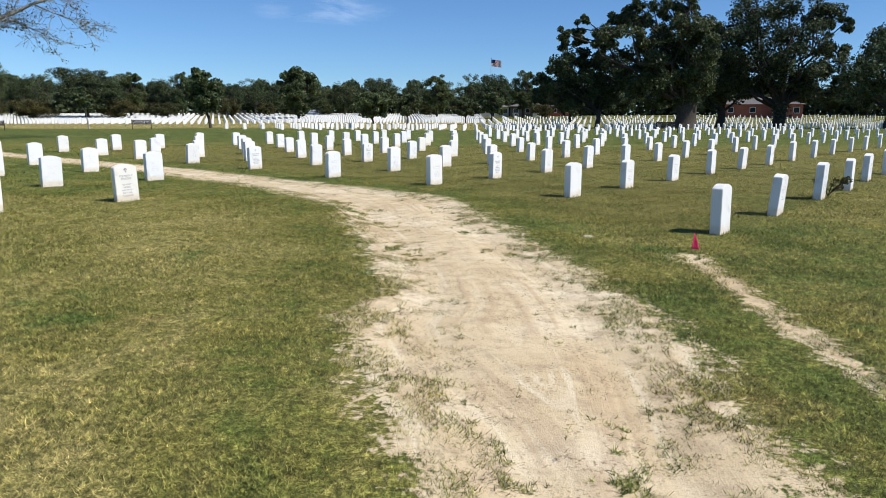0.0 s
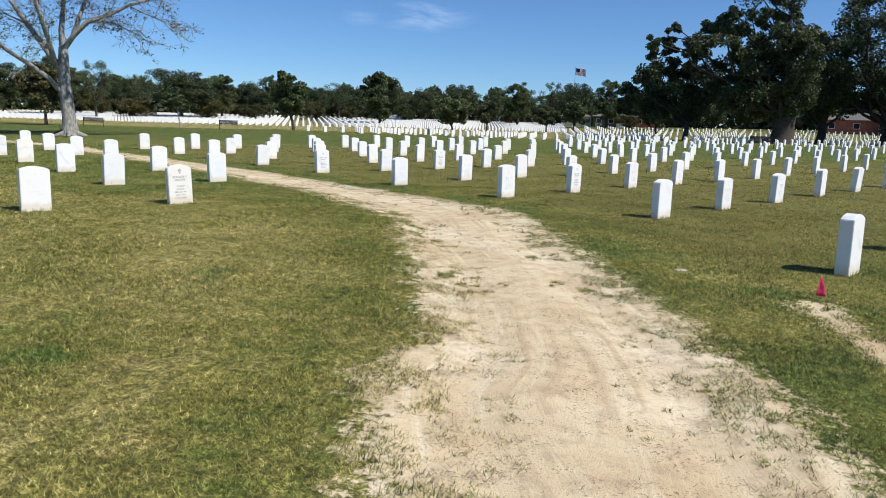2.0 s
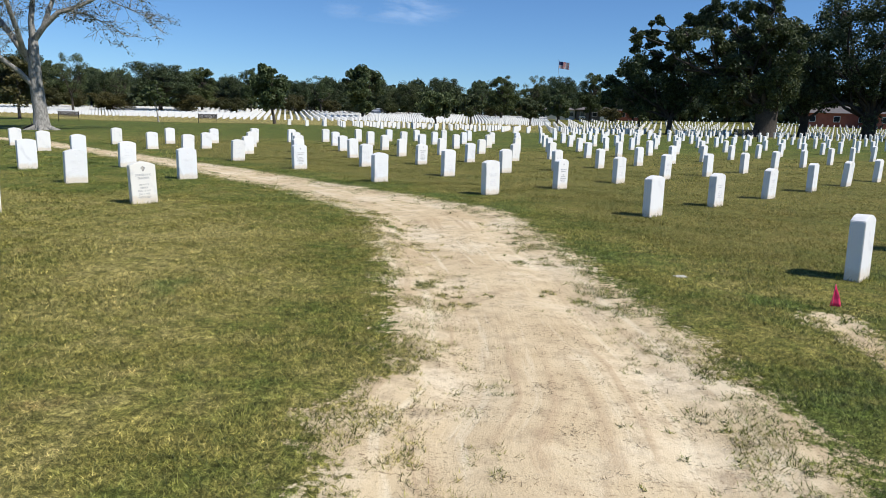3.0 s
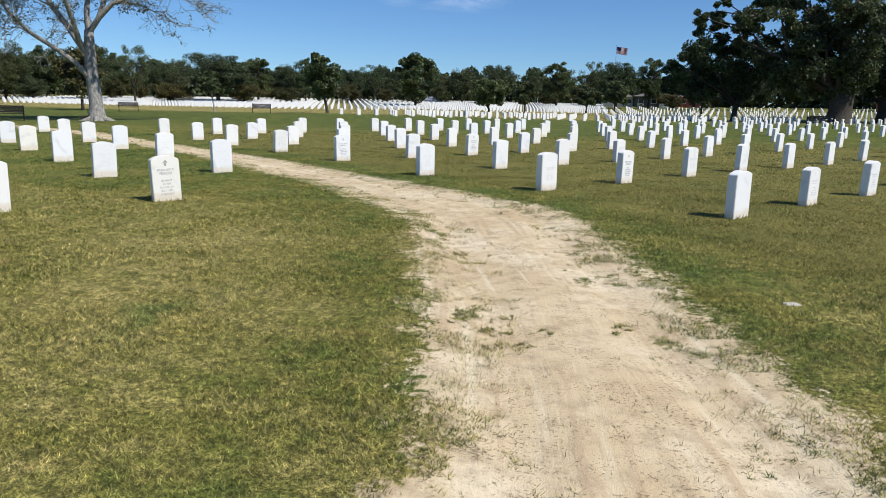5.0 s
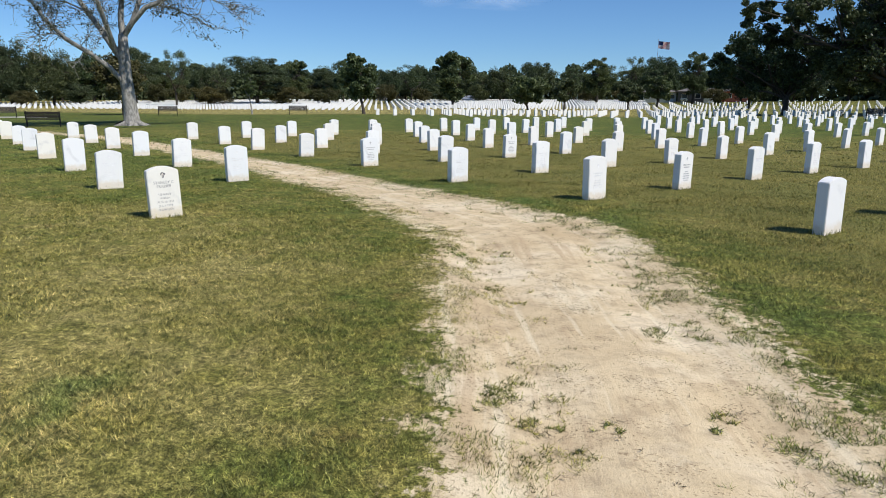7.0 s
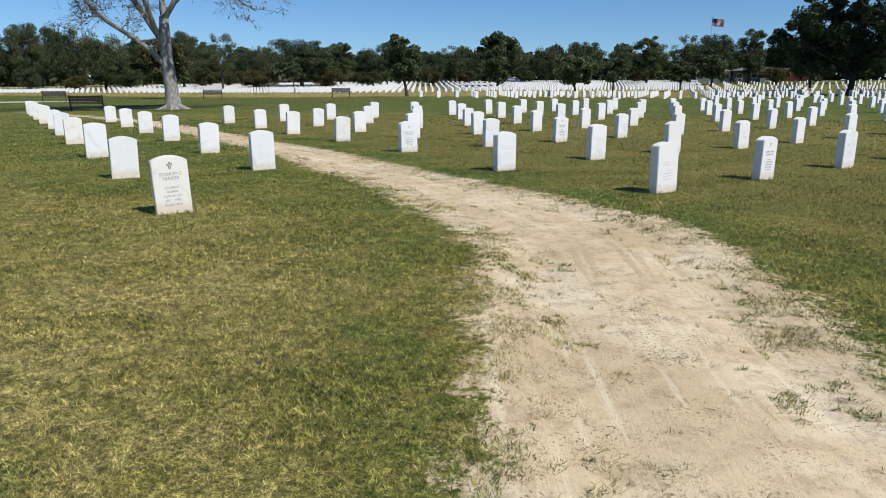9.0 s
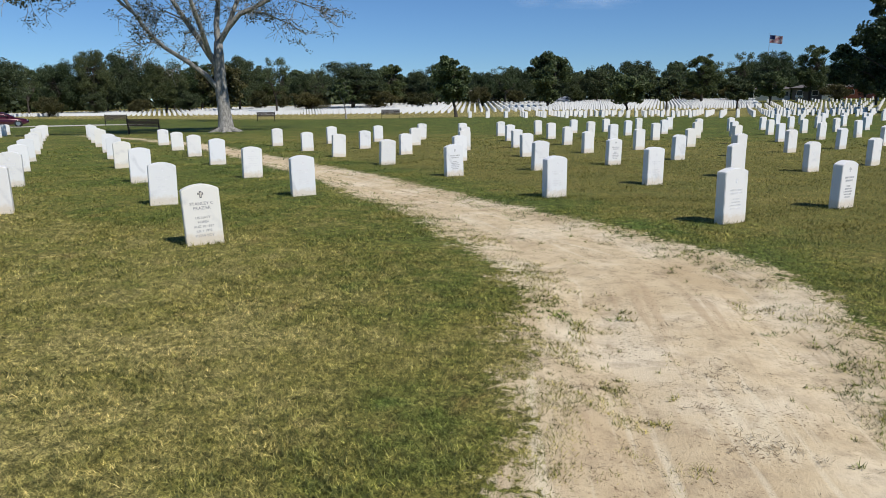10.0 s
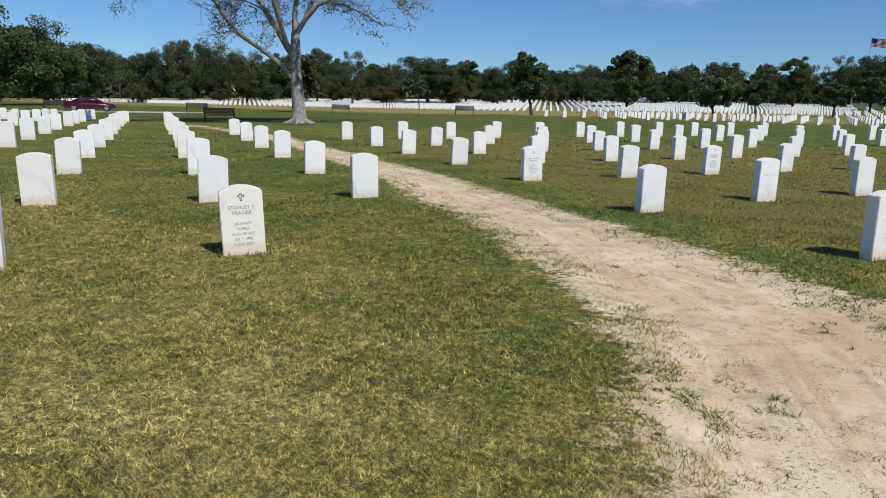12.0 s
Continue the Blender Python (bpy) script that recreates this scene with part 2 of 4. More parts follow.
CAR_RED, _n, _l, _b = material("dark_red_car_paint", 0.22, 0.2)
_b.inputs["Base Color"].default_value = (0.050, 0.004, 0.011, 1)
_b.inputs["Coat Weight"].default_value = 0.8
RUBBER = plain("tyre_rubber", (0.02, 0.02, 0.02), 0.8)
STEEL = plain("brushed_steel", (0.55, 0.55, 0.57), 0.3, 1.0, 0.05)
LAMP_RED = plain("red_lens", (0.4, 0.02, 0.02), 0.2)
FLAG_RED = plain("red_cloth", (0.27, 0.03, 0.045), 0.8)
FLAG_WHITE = plain("white_cloth", (0.55, 0.55, 0.56), 0.8)
FLAG_BLUE = plain("navy_cloth", (0.018, 0.028, 0.10), 0.8)
CAR_SILVER = plain("silver_car_paint", (0.6, 0.62, 0.65), 0.3, 0.4, 0.03)


# ---- building helpers ----
def mesh_from(name, verts, faces, mat, smooth=False):
    me = bpy.data.meshes.new(name)
    me.from_pydata([tuple(v) for v in verts], [], faces)
    me.materials.append(mat)
    if smooth:
        me.polygons.foreach_set("use_smooth", [True] * len(me.polygons))
    me.update()
    return me


def tri_mesh(name, co, n_per, mat):
    """A mesh of loose polygons of n_per corners each, from an array (count, n_per, 3)."""
    k = len(co)
    me = bpy.data.meshes.new(name)
    me.vertices.add(k * n_per)
    me.vertices.foreach_set("co", co.astype(np.float32).ravel())
    me.loops.add(k * n_per)
    me.loops.foreach_set("vertex_index", np.arange(k * n_per, dtype=np.int32))
    me.polygons.add(k)
    me.polygons.foreach_set("loop_start", np.arange(0, k * n_per, n_per, dtype=np.int32))
    me.polygons.foreach_set("loop_total", np.full(k, n_per, dtype=np.int32))
    me.materials.append(mat)
    me.update(calc_edges=True)
    return me


def thing(name, m=None, label="", category="", group="", kind=""):
    ob = new(name)
    ob.empty_display_size = 0.2
    if m is not None:
        ob.matrix_basis = m
    return tagged(ob, label, category, group, kind)


def part(name, data, mat, parent, label="", m=None):
    """data: a bmesh or a mesh; linked as one object under parent."""
    if isinstance(data, bmesh.types.BMesh):
        me = bpy.data.meshes.new(name)
        data.to_mesh(me)
        data.free()
        me.materials.append(mat)
    else:
        me = data
    ob = new(name, me)
    ob.parent = parent
    if m is not None:
        ob.matrix_basis = m
    return tagged(ob, label)


def box(bm, x0, x1, y0, y1, z0, z1, bevel=0.0):
    r = bmesh.ops.create_cube(bm, size=1.0, matrix=Matrix.LocRotScale(((x0 + x1) / 2, (y0 + y1) / 2, (z0 + z1) / 2), None, (x1 - x0, y1 - y0, z1 - z0)))
    if bevel:
        es = list({e for v in r["verts"] for e in v.link_edges})
        bmesh.ops.bevel(bm, geom=es, offset=bevel, segments=2, affect="EDGES")
    return bm


def boxm(*a, bevel=0.0):
    return box(bmesh.new(), *a, bevel=bevel)


def tube(points, radii, sides=8):
    """Vertices and faces of a tapered tube along points."""
    P = np.array(points, float)
    T = np.gradient(P, axis=0)
    T /= np.linalg.norm(T, axis=1)[:, None] + 1e-9
    up = np.array([0.31, 0.17, 0.93]) if abs(T[0][2]) < 0.9 else np.array([1.0, 0.1, 0.0])
    verts, faces = [], []
    ang = np.arange(sides) * 2 * np.pi / sides
    for k in range(len(P)):
        a = np.cross(T[k], up)
        a /= np.linalg.norm(a) + 1e-9
        c = np.cross(T[k], a)
        verts += list(P[k] + radii[k] * (np.cos(ang)[:, None] * a + np.sin(ang)[:, None] * c))
    for k in range(len(P) - 1):
        for s in range(sides):
            s2 = (s + 1) % sides
            faces.append((k * sides + s, k * sides + s2, (k + 1) * sides + s2, (k + 1) * sides + s))
    verts.append(P[-1] + T[-1] * radii[-1])
    for s in range(sides):
        faces.append(((len(P) - 1) * sides + s, (len(P) - 1) * sides + (s + 1) % sides, len(verts) - 1))
    return verts, faces


class Tubes:
    def __init__(self):
        self.v, self.f = [], []

    def add(self, points, radii, sides=8):
        v, f = tube(points, radii, sides)
        o = len(self.v)
        self.v += v
        self.f += [tuple(i + o for i in q) for q in f]


def smooth01(x):
    x = np.clip(x, 0, 1)
    return x * x * (3 - 2 * x)


# ---- the lie of the land ----
RISE_Y = [-4000, 10, 20, 32, 63, 78, 95, 170, 260, 4000]
RISE_Z = [0.0, 0.0, 0.03, 0.14, 0.40, 0.43, 0.55, 2.7, 3.6, 3.8]


def land(x, y):
    """Height of the turf: level near the walk, rising gently far off."""
    x, y = np.asarray(x, float), np.asarray(y, float)
    z = np.interp(y, RISE_Y, RISE_Z) - 0.05 * np.exp(-((x + 5.6) ** 2 + (y - 8.5) ** 2) / 6.0)
    return z + 0.011 * np.clip(x - 4, 0, 75) * smooth01((y - 3) / 9) - 0.014 * np.clip(-x - 24, 0, 20) * smooth01((y - 15) / 20) * (1 - smooth01((y - 95) / 60))


EDGE_L = [(0.75, -9), (0.70, -1.5), (0.60, 0.45), (0.50, 0.97), (0.30, 1.35), (0.05, 2.15), (-0.03, 2.56), (0.08, 3.07), (-0.05, 4.0), (-0.30, 5.2),
          (-0.66, 6.3), (-0.85, 6.9), (-1.08, 7.6), (-1.40, 8.7), (-2.0, 9.5), (-2.5, 10.13), (-3.71, 11.46), (-5.12, 12.6), (-6.9, 14.3),
          (-9.25, 16.1), (-13.1, 19.0), (-18.1, 22.5), (-24, 25.2), (-32, 28.5)]
EDGE_R = [(-32, 29.5), (-24, 25.9), (-17.4, 23.0), (-12.5, 19.5), (-9.07, 17.1), (-7.02, 15.75), (-4.7, 13.9), (-2.88, 12.46), (-1.9, 11.76), (-1.03, 10.95),
          (-0.03, 10.16), (0.40, 9.4), (0.62, 8.6), (0.95, 7.2), (1.22, 6.2), (1.50, 4.9), (1.80, 3.7), (1.90, 2.9), (1.92, 1.6), (1.88, 0.9), (1.85, -1.5), (1.9, -9)]
STRIP = [(2.72, -9), (2.74, 1.5), (2.72, 2.8), (2.80, 4.0), (2.72, 4.95), (3.0, 5.0), (2.93, 4.0), (2.86, 2.85), (2.86, 1.6), (2.9, -9)]


def inside_distance(x, y, poly):
    """Signed distance to a polygon's edge, positive inside."""
    P = np.array(poly, float)
    best = np.full(x.shape, 1e9)
    odd = np.zeros(x.shape, bool)
    for (x0, y0), (x1, y1) in zip(P, np.roll(P, -1, axis=0)):
        dx, dy = x1 - x0, y1 - y0
        k = np.clip(((x - x0) * dx + (y - y0) * dy) / (dx * dx + dy * dy), 0, 1)
        best = np.minimum(best, np.hypot(x - x0 - k * dx, y - y0 - k * dy))
        with np.errstate(divide="ignore", invalid="ignore"):
            cross = ((y0 > y) != (y1 > y)) & (x < dx * (y - y0) / (dy if dy else 1e-9) + x0)
        odd ^= cross
    return np.where(odd, best, -best)


def soil_edge(x, y):
    return np.maximum(inside_distance(x, y, EDGE_L + EDGE_R), 2.2 * inside_distance(x, y, STRIP) - 0.01)


def spaced(lo, hi, step, reach):
    mid = list(np.arange(lo, hi + step / 2, step))
    out, d = [], step
    v = hi
    while v < reach:
        d *= 1.14
        v += d
        out.append(v)
    left, d = [], step
    v = lo
    while v > -reach:
        d *= 1.14
        v -= d
        left.append(v)
    return np.array(left[::-1] + mid + out)


gx, gy = spaced(-13, 6, 0.1, 2600), spaced(-3, 20, 0.1, 2600)
X, Y = np.meshgrid(gx, gy)
E = soil_edge(X, Y)
Z = land(X, Y)
ruts = np.exp(-((E - 0.42) / 0.13) ** 2) * 0.022 + smooth01(E / 0.25) * 0.018
Z = Z - ruts
near = (np.abs(X) < 30) & (np.abs(Y) < 40)
bumps = np.array([noise.noise((a * 1.3, b * 1.3, 0.0)) * 0.012 + noise.noise((a * 5, b * 5, 3.0)) * 0.006 for a, b in zip(X[near], Y[near])])
Z[near] += bumps
nx, ny = len(gx), len(gy)
idx = np.arange(nx * ny).reshape(ny, nx)
quads = np.stack([idx[:-1, :-1], idx[:-1, 1:], idx[1:, 1:], idx[1:, :-1]], -1).reshape(-1, 4)
gm = bpy.data.meshes.new("ground")
gm.from_pydata(np.stack([X, Y, Z], -1).reshape(-1, 3).tolist(), [], quads.tolist())
gm.materials.append(GROUND)
gm.polygons.foreach_set("use_smooth", [True] * len(gm.polygons))
gm.attributes.new("edge", "FLOAT", "POINT").data.foreach_set("value", np.clip(E, -3, 3).astype(np.float32).ravel())


def dryness(x, y):
    left_lawn = (x < 0.6 - 0.06 * np.maximum(y, 0)) & (y < 40)
    sward = np.where(left_lawn, 0.22 * smooth01((-E - 0.5) / 0.7) + 0.14, 0.0) * (1 - smooth01((y - 7.5) / 5)) - 0.16 * smooth01((y - 8) / 4) * (1 - smooth01((y - 22) / 6))
    return sward + 0.75 * smooth01((y - 68) / 8) * (1 - 0.4 * smooth01((y - 110) / 30)) * (1 - 0.9 * smooth01((x + 6) / 14)) - 0.48 * smooth01((y - 24) / 14) * (1 - smooth01((y - 64) / 8))


def brownness(x, y):
    right_lawn = smooth01((x + 5 + (y - 12) * 0.9) / 3) * smooth01((-E - 0.5) / 1.5)
    return right_lawn * smooth01((y - 5) / 4) * (1 - smooth01((y - 22) / 16)) * (1 - 0.6 * smooth01((x - 3.5) / 3) * (1 - smooth01((y - 8) / 4)))


S_ALONG = np.zeros(X.shape)
best = np.full(X.shape, 1e9)
run = 0.0
for (x0, y0), (x1, y1) in zip(EDGE_L, EDGE_L[1:]):
    dx, dy = x1 - x0, y1 - y0
    ln = math.hypot(dx, dy)
    k = np.clip(((X - x0) * dx + (Y - y0) * dy) / (ln * ln), 0, 1)
    dd = np.hypot(X - x0 - k * dx, Y - y0 - k * dy)
    S_ALONG = np.where(dd < best, run + k * ln, S_ALONG)
    best = np.minimum(best, dd)
    run += ln
gm.attributes.new("along", "FLOAT", "POINT").data.foreach_set("value", S_ALONG.astype(np.float32).ravel())
gm.attributes.new("brown", "FLOAT", "POINT").data.foreach_set("value", brownness(X, Y).astype(np.float32).ravel())
gm.attributes.new("dry", "FLOAT", "POINT").data.foreach_set("value", dryness(X, Y).astype(np.float32).ravel())
tagged(new("ground", gm), "patchy mown lawn crossed by a worn sandy track", "ground", kind="structure")


def ground_z(x, y):
    """Height of the sheet at a point near the walk."""
    e = soil_edge(np.array([x]), np.array([y]))[0]
    z = float(land(x, y)) - float(np.exp(-((e - 0.42) / 0.13) ** 2) * 0.022 + smooth01(e / 0.25) * 0.018)
    return z + noise.noise((x * 1.3, y * 1.3, 0.0)) * 0.012 + noise.noise((x * 5, y * 5, 3.0)) * 0.006


# ---- headstones ----
R0, ROW, RANK = Vector((-0.03, 11.96)), Vector((1.245, 1.710)), Vector((-2.490, 1.925))
L_ROW, L_RANK, L0 = Vector((1.417, 1.438)), Vector((-2.585, 1.970)), Vector((-4.93, 9.04))
TURN = 51.9
SHIFTED = {("L", 0, 0): (-4.95, 9.08), ("L", -1, 0): (-6.12, 7.52), ("L", -1, 1): (-8.78, 9.48), ("L", 0, 1): (-7.40, 10.93), ("L", 1, 1): (-6.09, 12.40), ("L", 1, 2): (-8.48, 14.19),
           ("L", 0, 2): (-9.90, 12.85), ("R", -1, -2): (3.65, 6.31), ("R", 0, -2): (5.09, 8.07), ("R", 1, -2): (6.65, 10.05), ("R", 2, -2): (7.98, 11.50),
           ("R", 0, -1): (2.49, 10.14), ("R", 1, -1): (3.86, 11.88), ("R", 2, -1): (5.21, 13.43), ("R", 0, 0): (-0.04, 12.00), ("R", 1, 0): (1.25, 13.79),
           ("R", 2, 0): (2.62, 15.70), ("R", 3, 0): (4.03, 17.45), ("R", 0, 1): (-2.46, 13.55), ("R", 1, 1): (-1.30, 15.65), ("R", 3, 1): (1.32, 18.92),
           ("R", 4, 1): (2.66, 20.82), ("R", 0, 2): (-4.97, 15.76), ("R", 1, 2): (-3.75, 17.41), ("R", 2, 2): (-2.57, 19.21), ("R", 3, 2): (-1.32, 21.15),
           ("R", 0, 4): (-9.86, 19.52), ("R", 1, 4): (-8.50, 20.80), ("R", 1, 5): (-10.86, 22.6), ("R", 0, 6): (-14.65, 23.1)}


def plot(i, j):
    """A grave's place right of the track: the rows fan out slightly to the east."""
    u, v = min(i, 10), min(max(j, -2), 6)
    x = -0.027 + 1.296 * u - 2.512 * v + 0.0156 * u * u - 0.0544 * u * v + 0.0198 * v * v
    y = 11.962 + 1.750 * u + 1.914 * v + 0.0018 * u * u - 0.0229 * u * v - 0.0114 * v * v
    beyond, aside = i - u, j - v
    return Vector((x + beyond * (1.608 - 0.0544 * v) - aside * 2.59, y + beyond * (1.786 - 0.0229 * v) + aside * 1.96))


def slab_mesh(name, w, t, h, rise, fine=True):
    """An upright marker with a curved top, softened edges, and its foot in the soil."""
    bm = bmesh.new()
    n = 10 if fine else 4
    ring = [(-w / 2, -0.12)] + [(w / 2, -0.12)]
    ring += [(w / 2 - w * k / n, h - rise + rise * (1 - (1 - 2 * k / n) ** 2)) for k in range(n + 1)]
    f = bm.faces.new([bm.verts.new((x, -t / 2, z)) for x, z in ring])
    ex = bmesh.ops.extrude_face_region(bm, geom=[f])
    bmesh.ops.translate(bm, verts=[v for v in ex["geom"] if isinstance(v, bmesh.types.BMVert)], vec=(0, t, 0))
    bmesh.ops.recalc_face_normals(bm, faces=bm.faces[:])
    if fine:
        es = [e for e in bm.edges if len(e.link_faces) == 2 and e.calc_face_angle(0) > 0.6]
        bmesh.ops.bevel(bm, geom=es, offset=0.006, segments=2, affect="EDGES")
    me = bpy.data.meshes.new(name)
    bm.to_mesh(me)
    bm.free()
    me.materials.append(MARBLE)
    return me


SLABS = [slab_mesh("headstone", 0.362, 0.125, h, r) for h, r in ((0.62, 0.045), (0.64, 0.04), (0.60, 0.045), (0.62, 0.05))]
SLAB_FAR = slab_mesh("headstone", 0.35, 0.115, 0.60, 0.045, False)


def text_mesh(body, size, mat, depth=0.0015):
    cu = bpy.data.curves.new("lettering", "FONT")
    cu.body, cu.size, cu.align_x, cu.align_y, cu.extrude = body, size, "CENTER", "CENTER", depth
    ob = bpy.data.objects.new("lettering", cu)
    scene.collection.objects.link(ob)
    bpy.context.view_layer.update()
    me = bpy.data.meshes.new_from_object(ob.evaluated_get(bpy.context.evaluated_depsgraph_get()))
    bpy.data.objects.remove(ob)
    me.materials.clear()
    me.materials.append(mat)
    return me


def cross_mesh(r, mat, arm=0.3):
    bm = bmesh.new()
    for a, b2, c, d in ((-arm * r, arm * r, -r * 1.1, r * 0.9), (-0.8 * r, 0.8 * r, -arm * r + 0.15 * r, arm * r + 0.15 * r)):
        box(bm, a, b2, c, d, -0.001, 0.001 if a > -0.5 * r else 0.0014)
    me = bpy.data.meshes.new("emblem")
    bm.to_mesh(me)
    bm.free()
    me.materials.append(mat)
    return me


def bars_mesh(lines, mat, seed):
    """Rows of short strokes, for lettering that cannot be read."""
    r = random.Random(seed)
    bm = bmesh.new()
    for z, width, tall in lines:
        x = -width / 2
        while x < width / 2:
            w = r.uniform(0.008, 0.014)
            box(bm, x, min(x + w, width / 2), z - tall / 2, z + tall / 2, -0.001, 0.001)
            x += w + r.choice((0.004, 0.004, 0.005, 0.012))
    me = bpy.data.meshes.new("lettering")
    bm.to_mesh(me)
    bm.free()
    me.materials.append(mat)
    return me


FRONT = Matrix(((1, 0, 0, 0), (0, 0, -1, -0.0635), (0, 1, 0, 0), (0, 0, 0, 1)))
BARS = [bars_mesh([(0.40, 0.20, 0.020), (0.365, 0.17, 0.020), (0.30, 0.10, 0.016), (0.265, 0.14, 0.016), (0.23, 0.18, 0.016), (0.195, 0.16, 0.016)], LETTER_FADED, 3),
        bars_mesh([(0.42, 0.18, 0.020), (0.38, 0.21, 0.020), (0.345, 0.08, 0.016), (0.28, 0.16, 0.016), (0.245, 0.19, 0.016)], LETTER_FADED, 9)]
LETTER_GREY = plain("greyed_lettering", (0.34, 0.34, 0.35), 0.8)
LETTER_SOFT = plain("softened_lettering", (0.50, 0.50, 0.51), 0.8)
EMBLEM_SOFT = cross_mesh(0.028, LETTER_SOFT)
BARS_DARK = [bars_mesh([(0.41, 0.20, 0.022), (0.37, 0.16, 0.022), (0.30, 0.08, 0.018), (0.265, 0.15, 0.018), (0.23, 0.19, 0.018), (0.195, 0.17, 0.018), (0.16, 0.12, 0.018)], LETTER_SOFT, 5)]
EMBLEM_FADED = cross_mesh(0.026, LETTER_FADED)
EMBLEM_DARK = cross_mesh(0.034, LETTER)
EMBLEM_INNER = cross_mesh(0.025, MARBLE, 0.16)

stone_rng = random.Random(11)


def stone_pose(p):
    r = stone_rng
    return pose(p[0] + r.uniform(-0.04, 0.04), p[1] + r.uniform(-0.04, 0.04), float(land(*p)) - r.uniform(0.0, 0.035),
                r.gauss(0, 0.9), r.gauss(0, 0.9), TURN + r.gauss(0, 1.6))


def headstone(p, label, group, text=None):
    base = new("headstone", SLABS[stone_rng.randrange(4)])
    base.matrix_basis = stone_pose(p)
    tagged(base, label, "headstone", group)
    if text == "faded":
        tagged(part("lettering", BARS[stone_rng.randrange(2)], None, base, "faded shallow-cut lettering", FRONT), kind="stuff")
        part("emblem", EMBLEM_FADED, None, base, "", FRONT @ Matrix.Translation((0, 0.505, 0)))
    elif text == "dark":
        tagged(part("lettering", BARS_DARK[0], None, base, "blackened lettering", FRONT), kind="stuff")
        part("emblem", EMBLEM_SOFT, None, base, "", FRONT @ Matrix.Translation((0, 0.51, 0)))
    return base


R_NAMED = {(0, 2): "dark", (2, 2): "dark", (1, 0): "dark"}
count = 0
right, left = [], []
for j in range(-30, 7):
    for i in range(-1 if j <= -2 else 0, 44):
        p = plot(i, j)
        if p.y > 56 or p.x > 62 or p.x > 9 + 0.9 * (p.y + 2) or (p.x < 1.5 and p.y > 40):
            continue
        right.append(((i, j), p))
for j in range(0, 13):
    for i in range(-9, 2):
        if (i, j) == (1, 0) or j > {1: 6, 0: 9, -1: 10}.get(i, 12):
            continue
        p = L0 + L_ROW * i + L_RANK * j
        if p.y < 4.5:
            continue
        left.append(((i, j), p))
near_stones = sorted([("R", k, p) for k, p in right] + [("L", k, p) for k, p in left], key=lambda s: (s[2] - Vector((-1, 6))).length)
far_stones = [p for _, _, p in near_stones[300:]]
for side, k, p in near_stones[:300]:
    d = (p - Vector((-1, 6))).length
    p = Vector(SHIFTED.get((side, *k), p))
    if side == "L" and k == (0, 0):
        carved = headstone(p, "white marble headstone with a cross and blackened lettering", "headstones left of the track")
        carved.matrix_basis = pose(p[0], p[1], float(land(*p)) - 0.01, 0, -2.0, TURN - 1)
        part("emblem", EMBLEM_DARK, None, carved, "cross cut in outline", FRONT @ Matrix.Translation((0, 0.525, 0)))
        part("emblem", EMBLEM_INNER, None, carved, "", FRONT @ Matrix.Translation((0, 0.525, 0.002)))
        for z, size, body in ((0.430, 0.045, "STANLEY C"), (0.384, 0.045, "FRAZIER"), (0.288, 0.036, "US NAVY"), (0.244, 0.034, "KOREA"),
                              (0.198, 0.034, "AUG 18 1937"), (0.153, 0.034, "JUL 1 1992"), (0.104, 0.036, "PLOW BOY")):
            part("lettering", text_mesh(body, size, LETTER_GREY), None, carved, "", FRONT @ Matrix.Translation((0, z, 0)))
        continue
    style = R_NAMED.get(k) if side == "R" else None
    if style is None and d < 14:
        style = "faded" if (k[0] + 2 * k[1]) % 3 != 1 else None
    words = {"dark": "white marble headstone with blackened lettering on its face", "faded": "weathered white marble headstone with faded lettering"}
    headstone(p, words.get(style, "plain white marble headstone standing in mown grass"),
              "headstones right of the track" if side == "R" else "headstones left of the track", style)


def field(name, points, label):
    """Countless far markers as one mesh."""
    src = SLAB_FAR
    co = np.array([v.co[:] for v in src.vertices])
    fs = [list(p.vertices) for p in src.polygons]
    verts, faces = [], []
    r = random.Random(5)
    for p in points:
        a = radians(TURN + r.gauss(0, 1.5))
        c, s = math.cos(a), math.sin(a)
        o = len(verts)
        z = float(land(*p)) - r.uniform(0, 0.05)
        lx, ly = r.gauss(0, 0.015), r.gauss(0, 0.015)
        for x, y, h in co:
            verts.append((p[0] + c * x - s * y + lx * h, p[1] + s * x + c * y + ly * h, z + h))
        faces += [[o + q for q in f] for f in fs]
    me = mesh_from(name, verts, faces, MARBLE)
    return tagged(new(name, me), label, "headstones", kind="stuff")


mid = []
for j in range(-40, 60):
    for i in range(-60, 90):
        p = R0 + ROW * i + RANK * j
        if 62.5 < p.y < 88 and -24 < p.x < 75 and p.x > -26 + 0.3 * (p.y - 62):
            mid.append(p)
        elif p.y >= 88 and p.y < 150 and p.x > 0 and p.x < 95 and (i % 2 == 0 or p.y < 120):
            mid.append(p)
field("far_headstones", far_stones + mid, "rows of white marble headstones across the lawn")
west = []
for j in range(0, 60):
    for i in range(-30, 175):
        p = Vector((-180 + i * 1.06 + 0.33 * j, 80 + j * 2.1 + 0.18 * i))
        if -178 < p.x < 3 and p.y > 103 + 0.14 * p.x + 0.0008 * p.x * p.x - 0.25 * max(0, -p.x - 60) and p.y < 168 and p.length < 166 and p.x > -1.75 * p.y:
            west.append(p)
field("hillside_headstones", west, "dense rows of white headstones on a far slope")


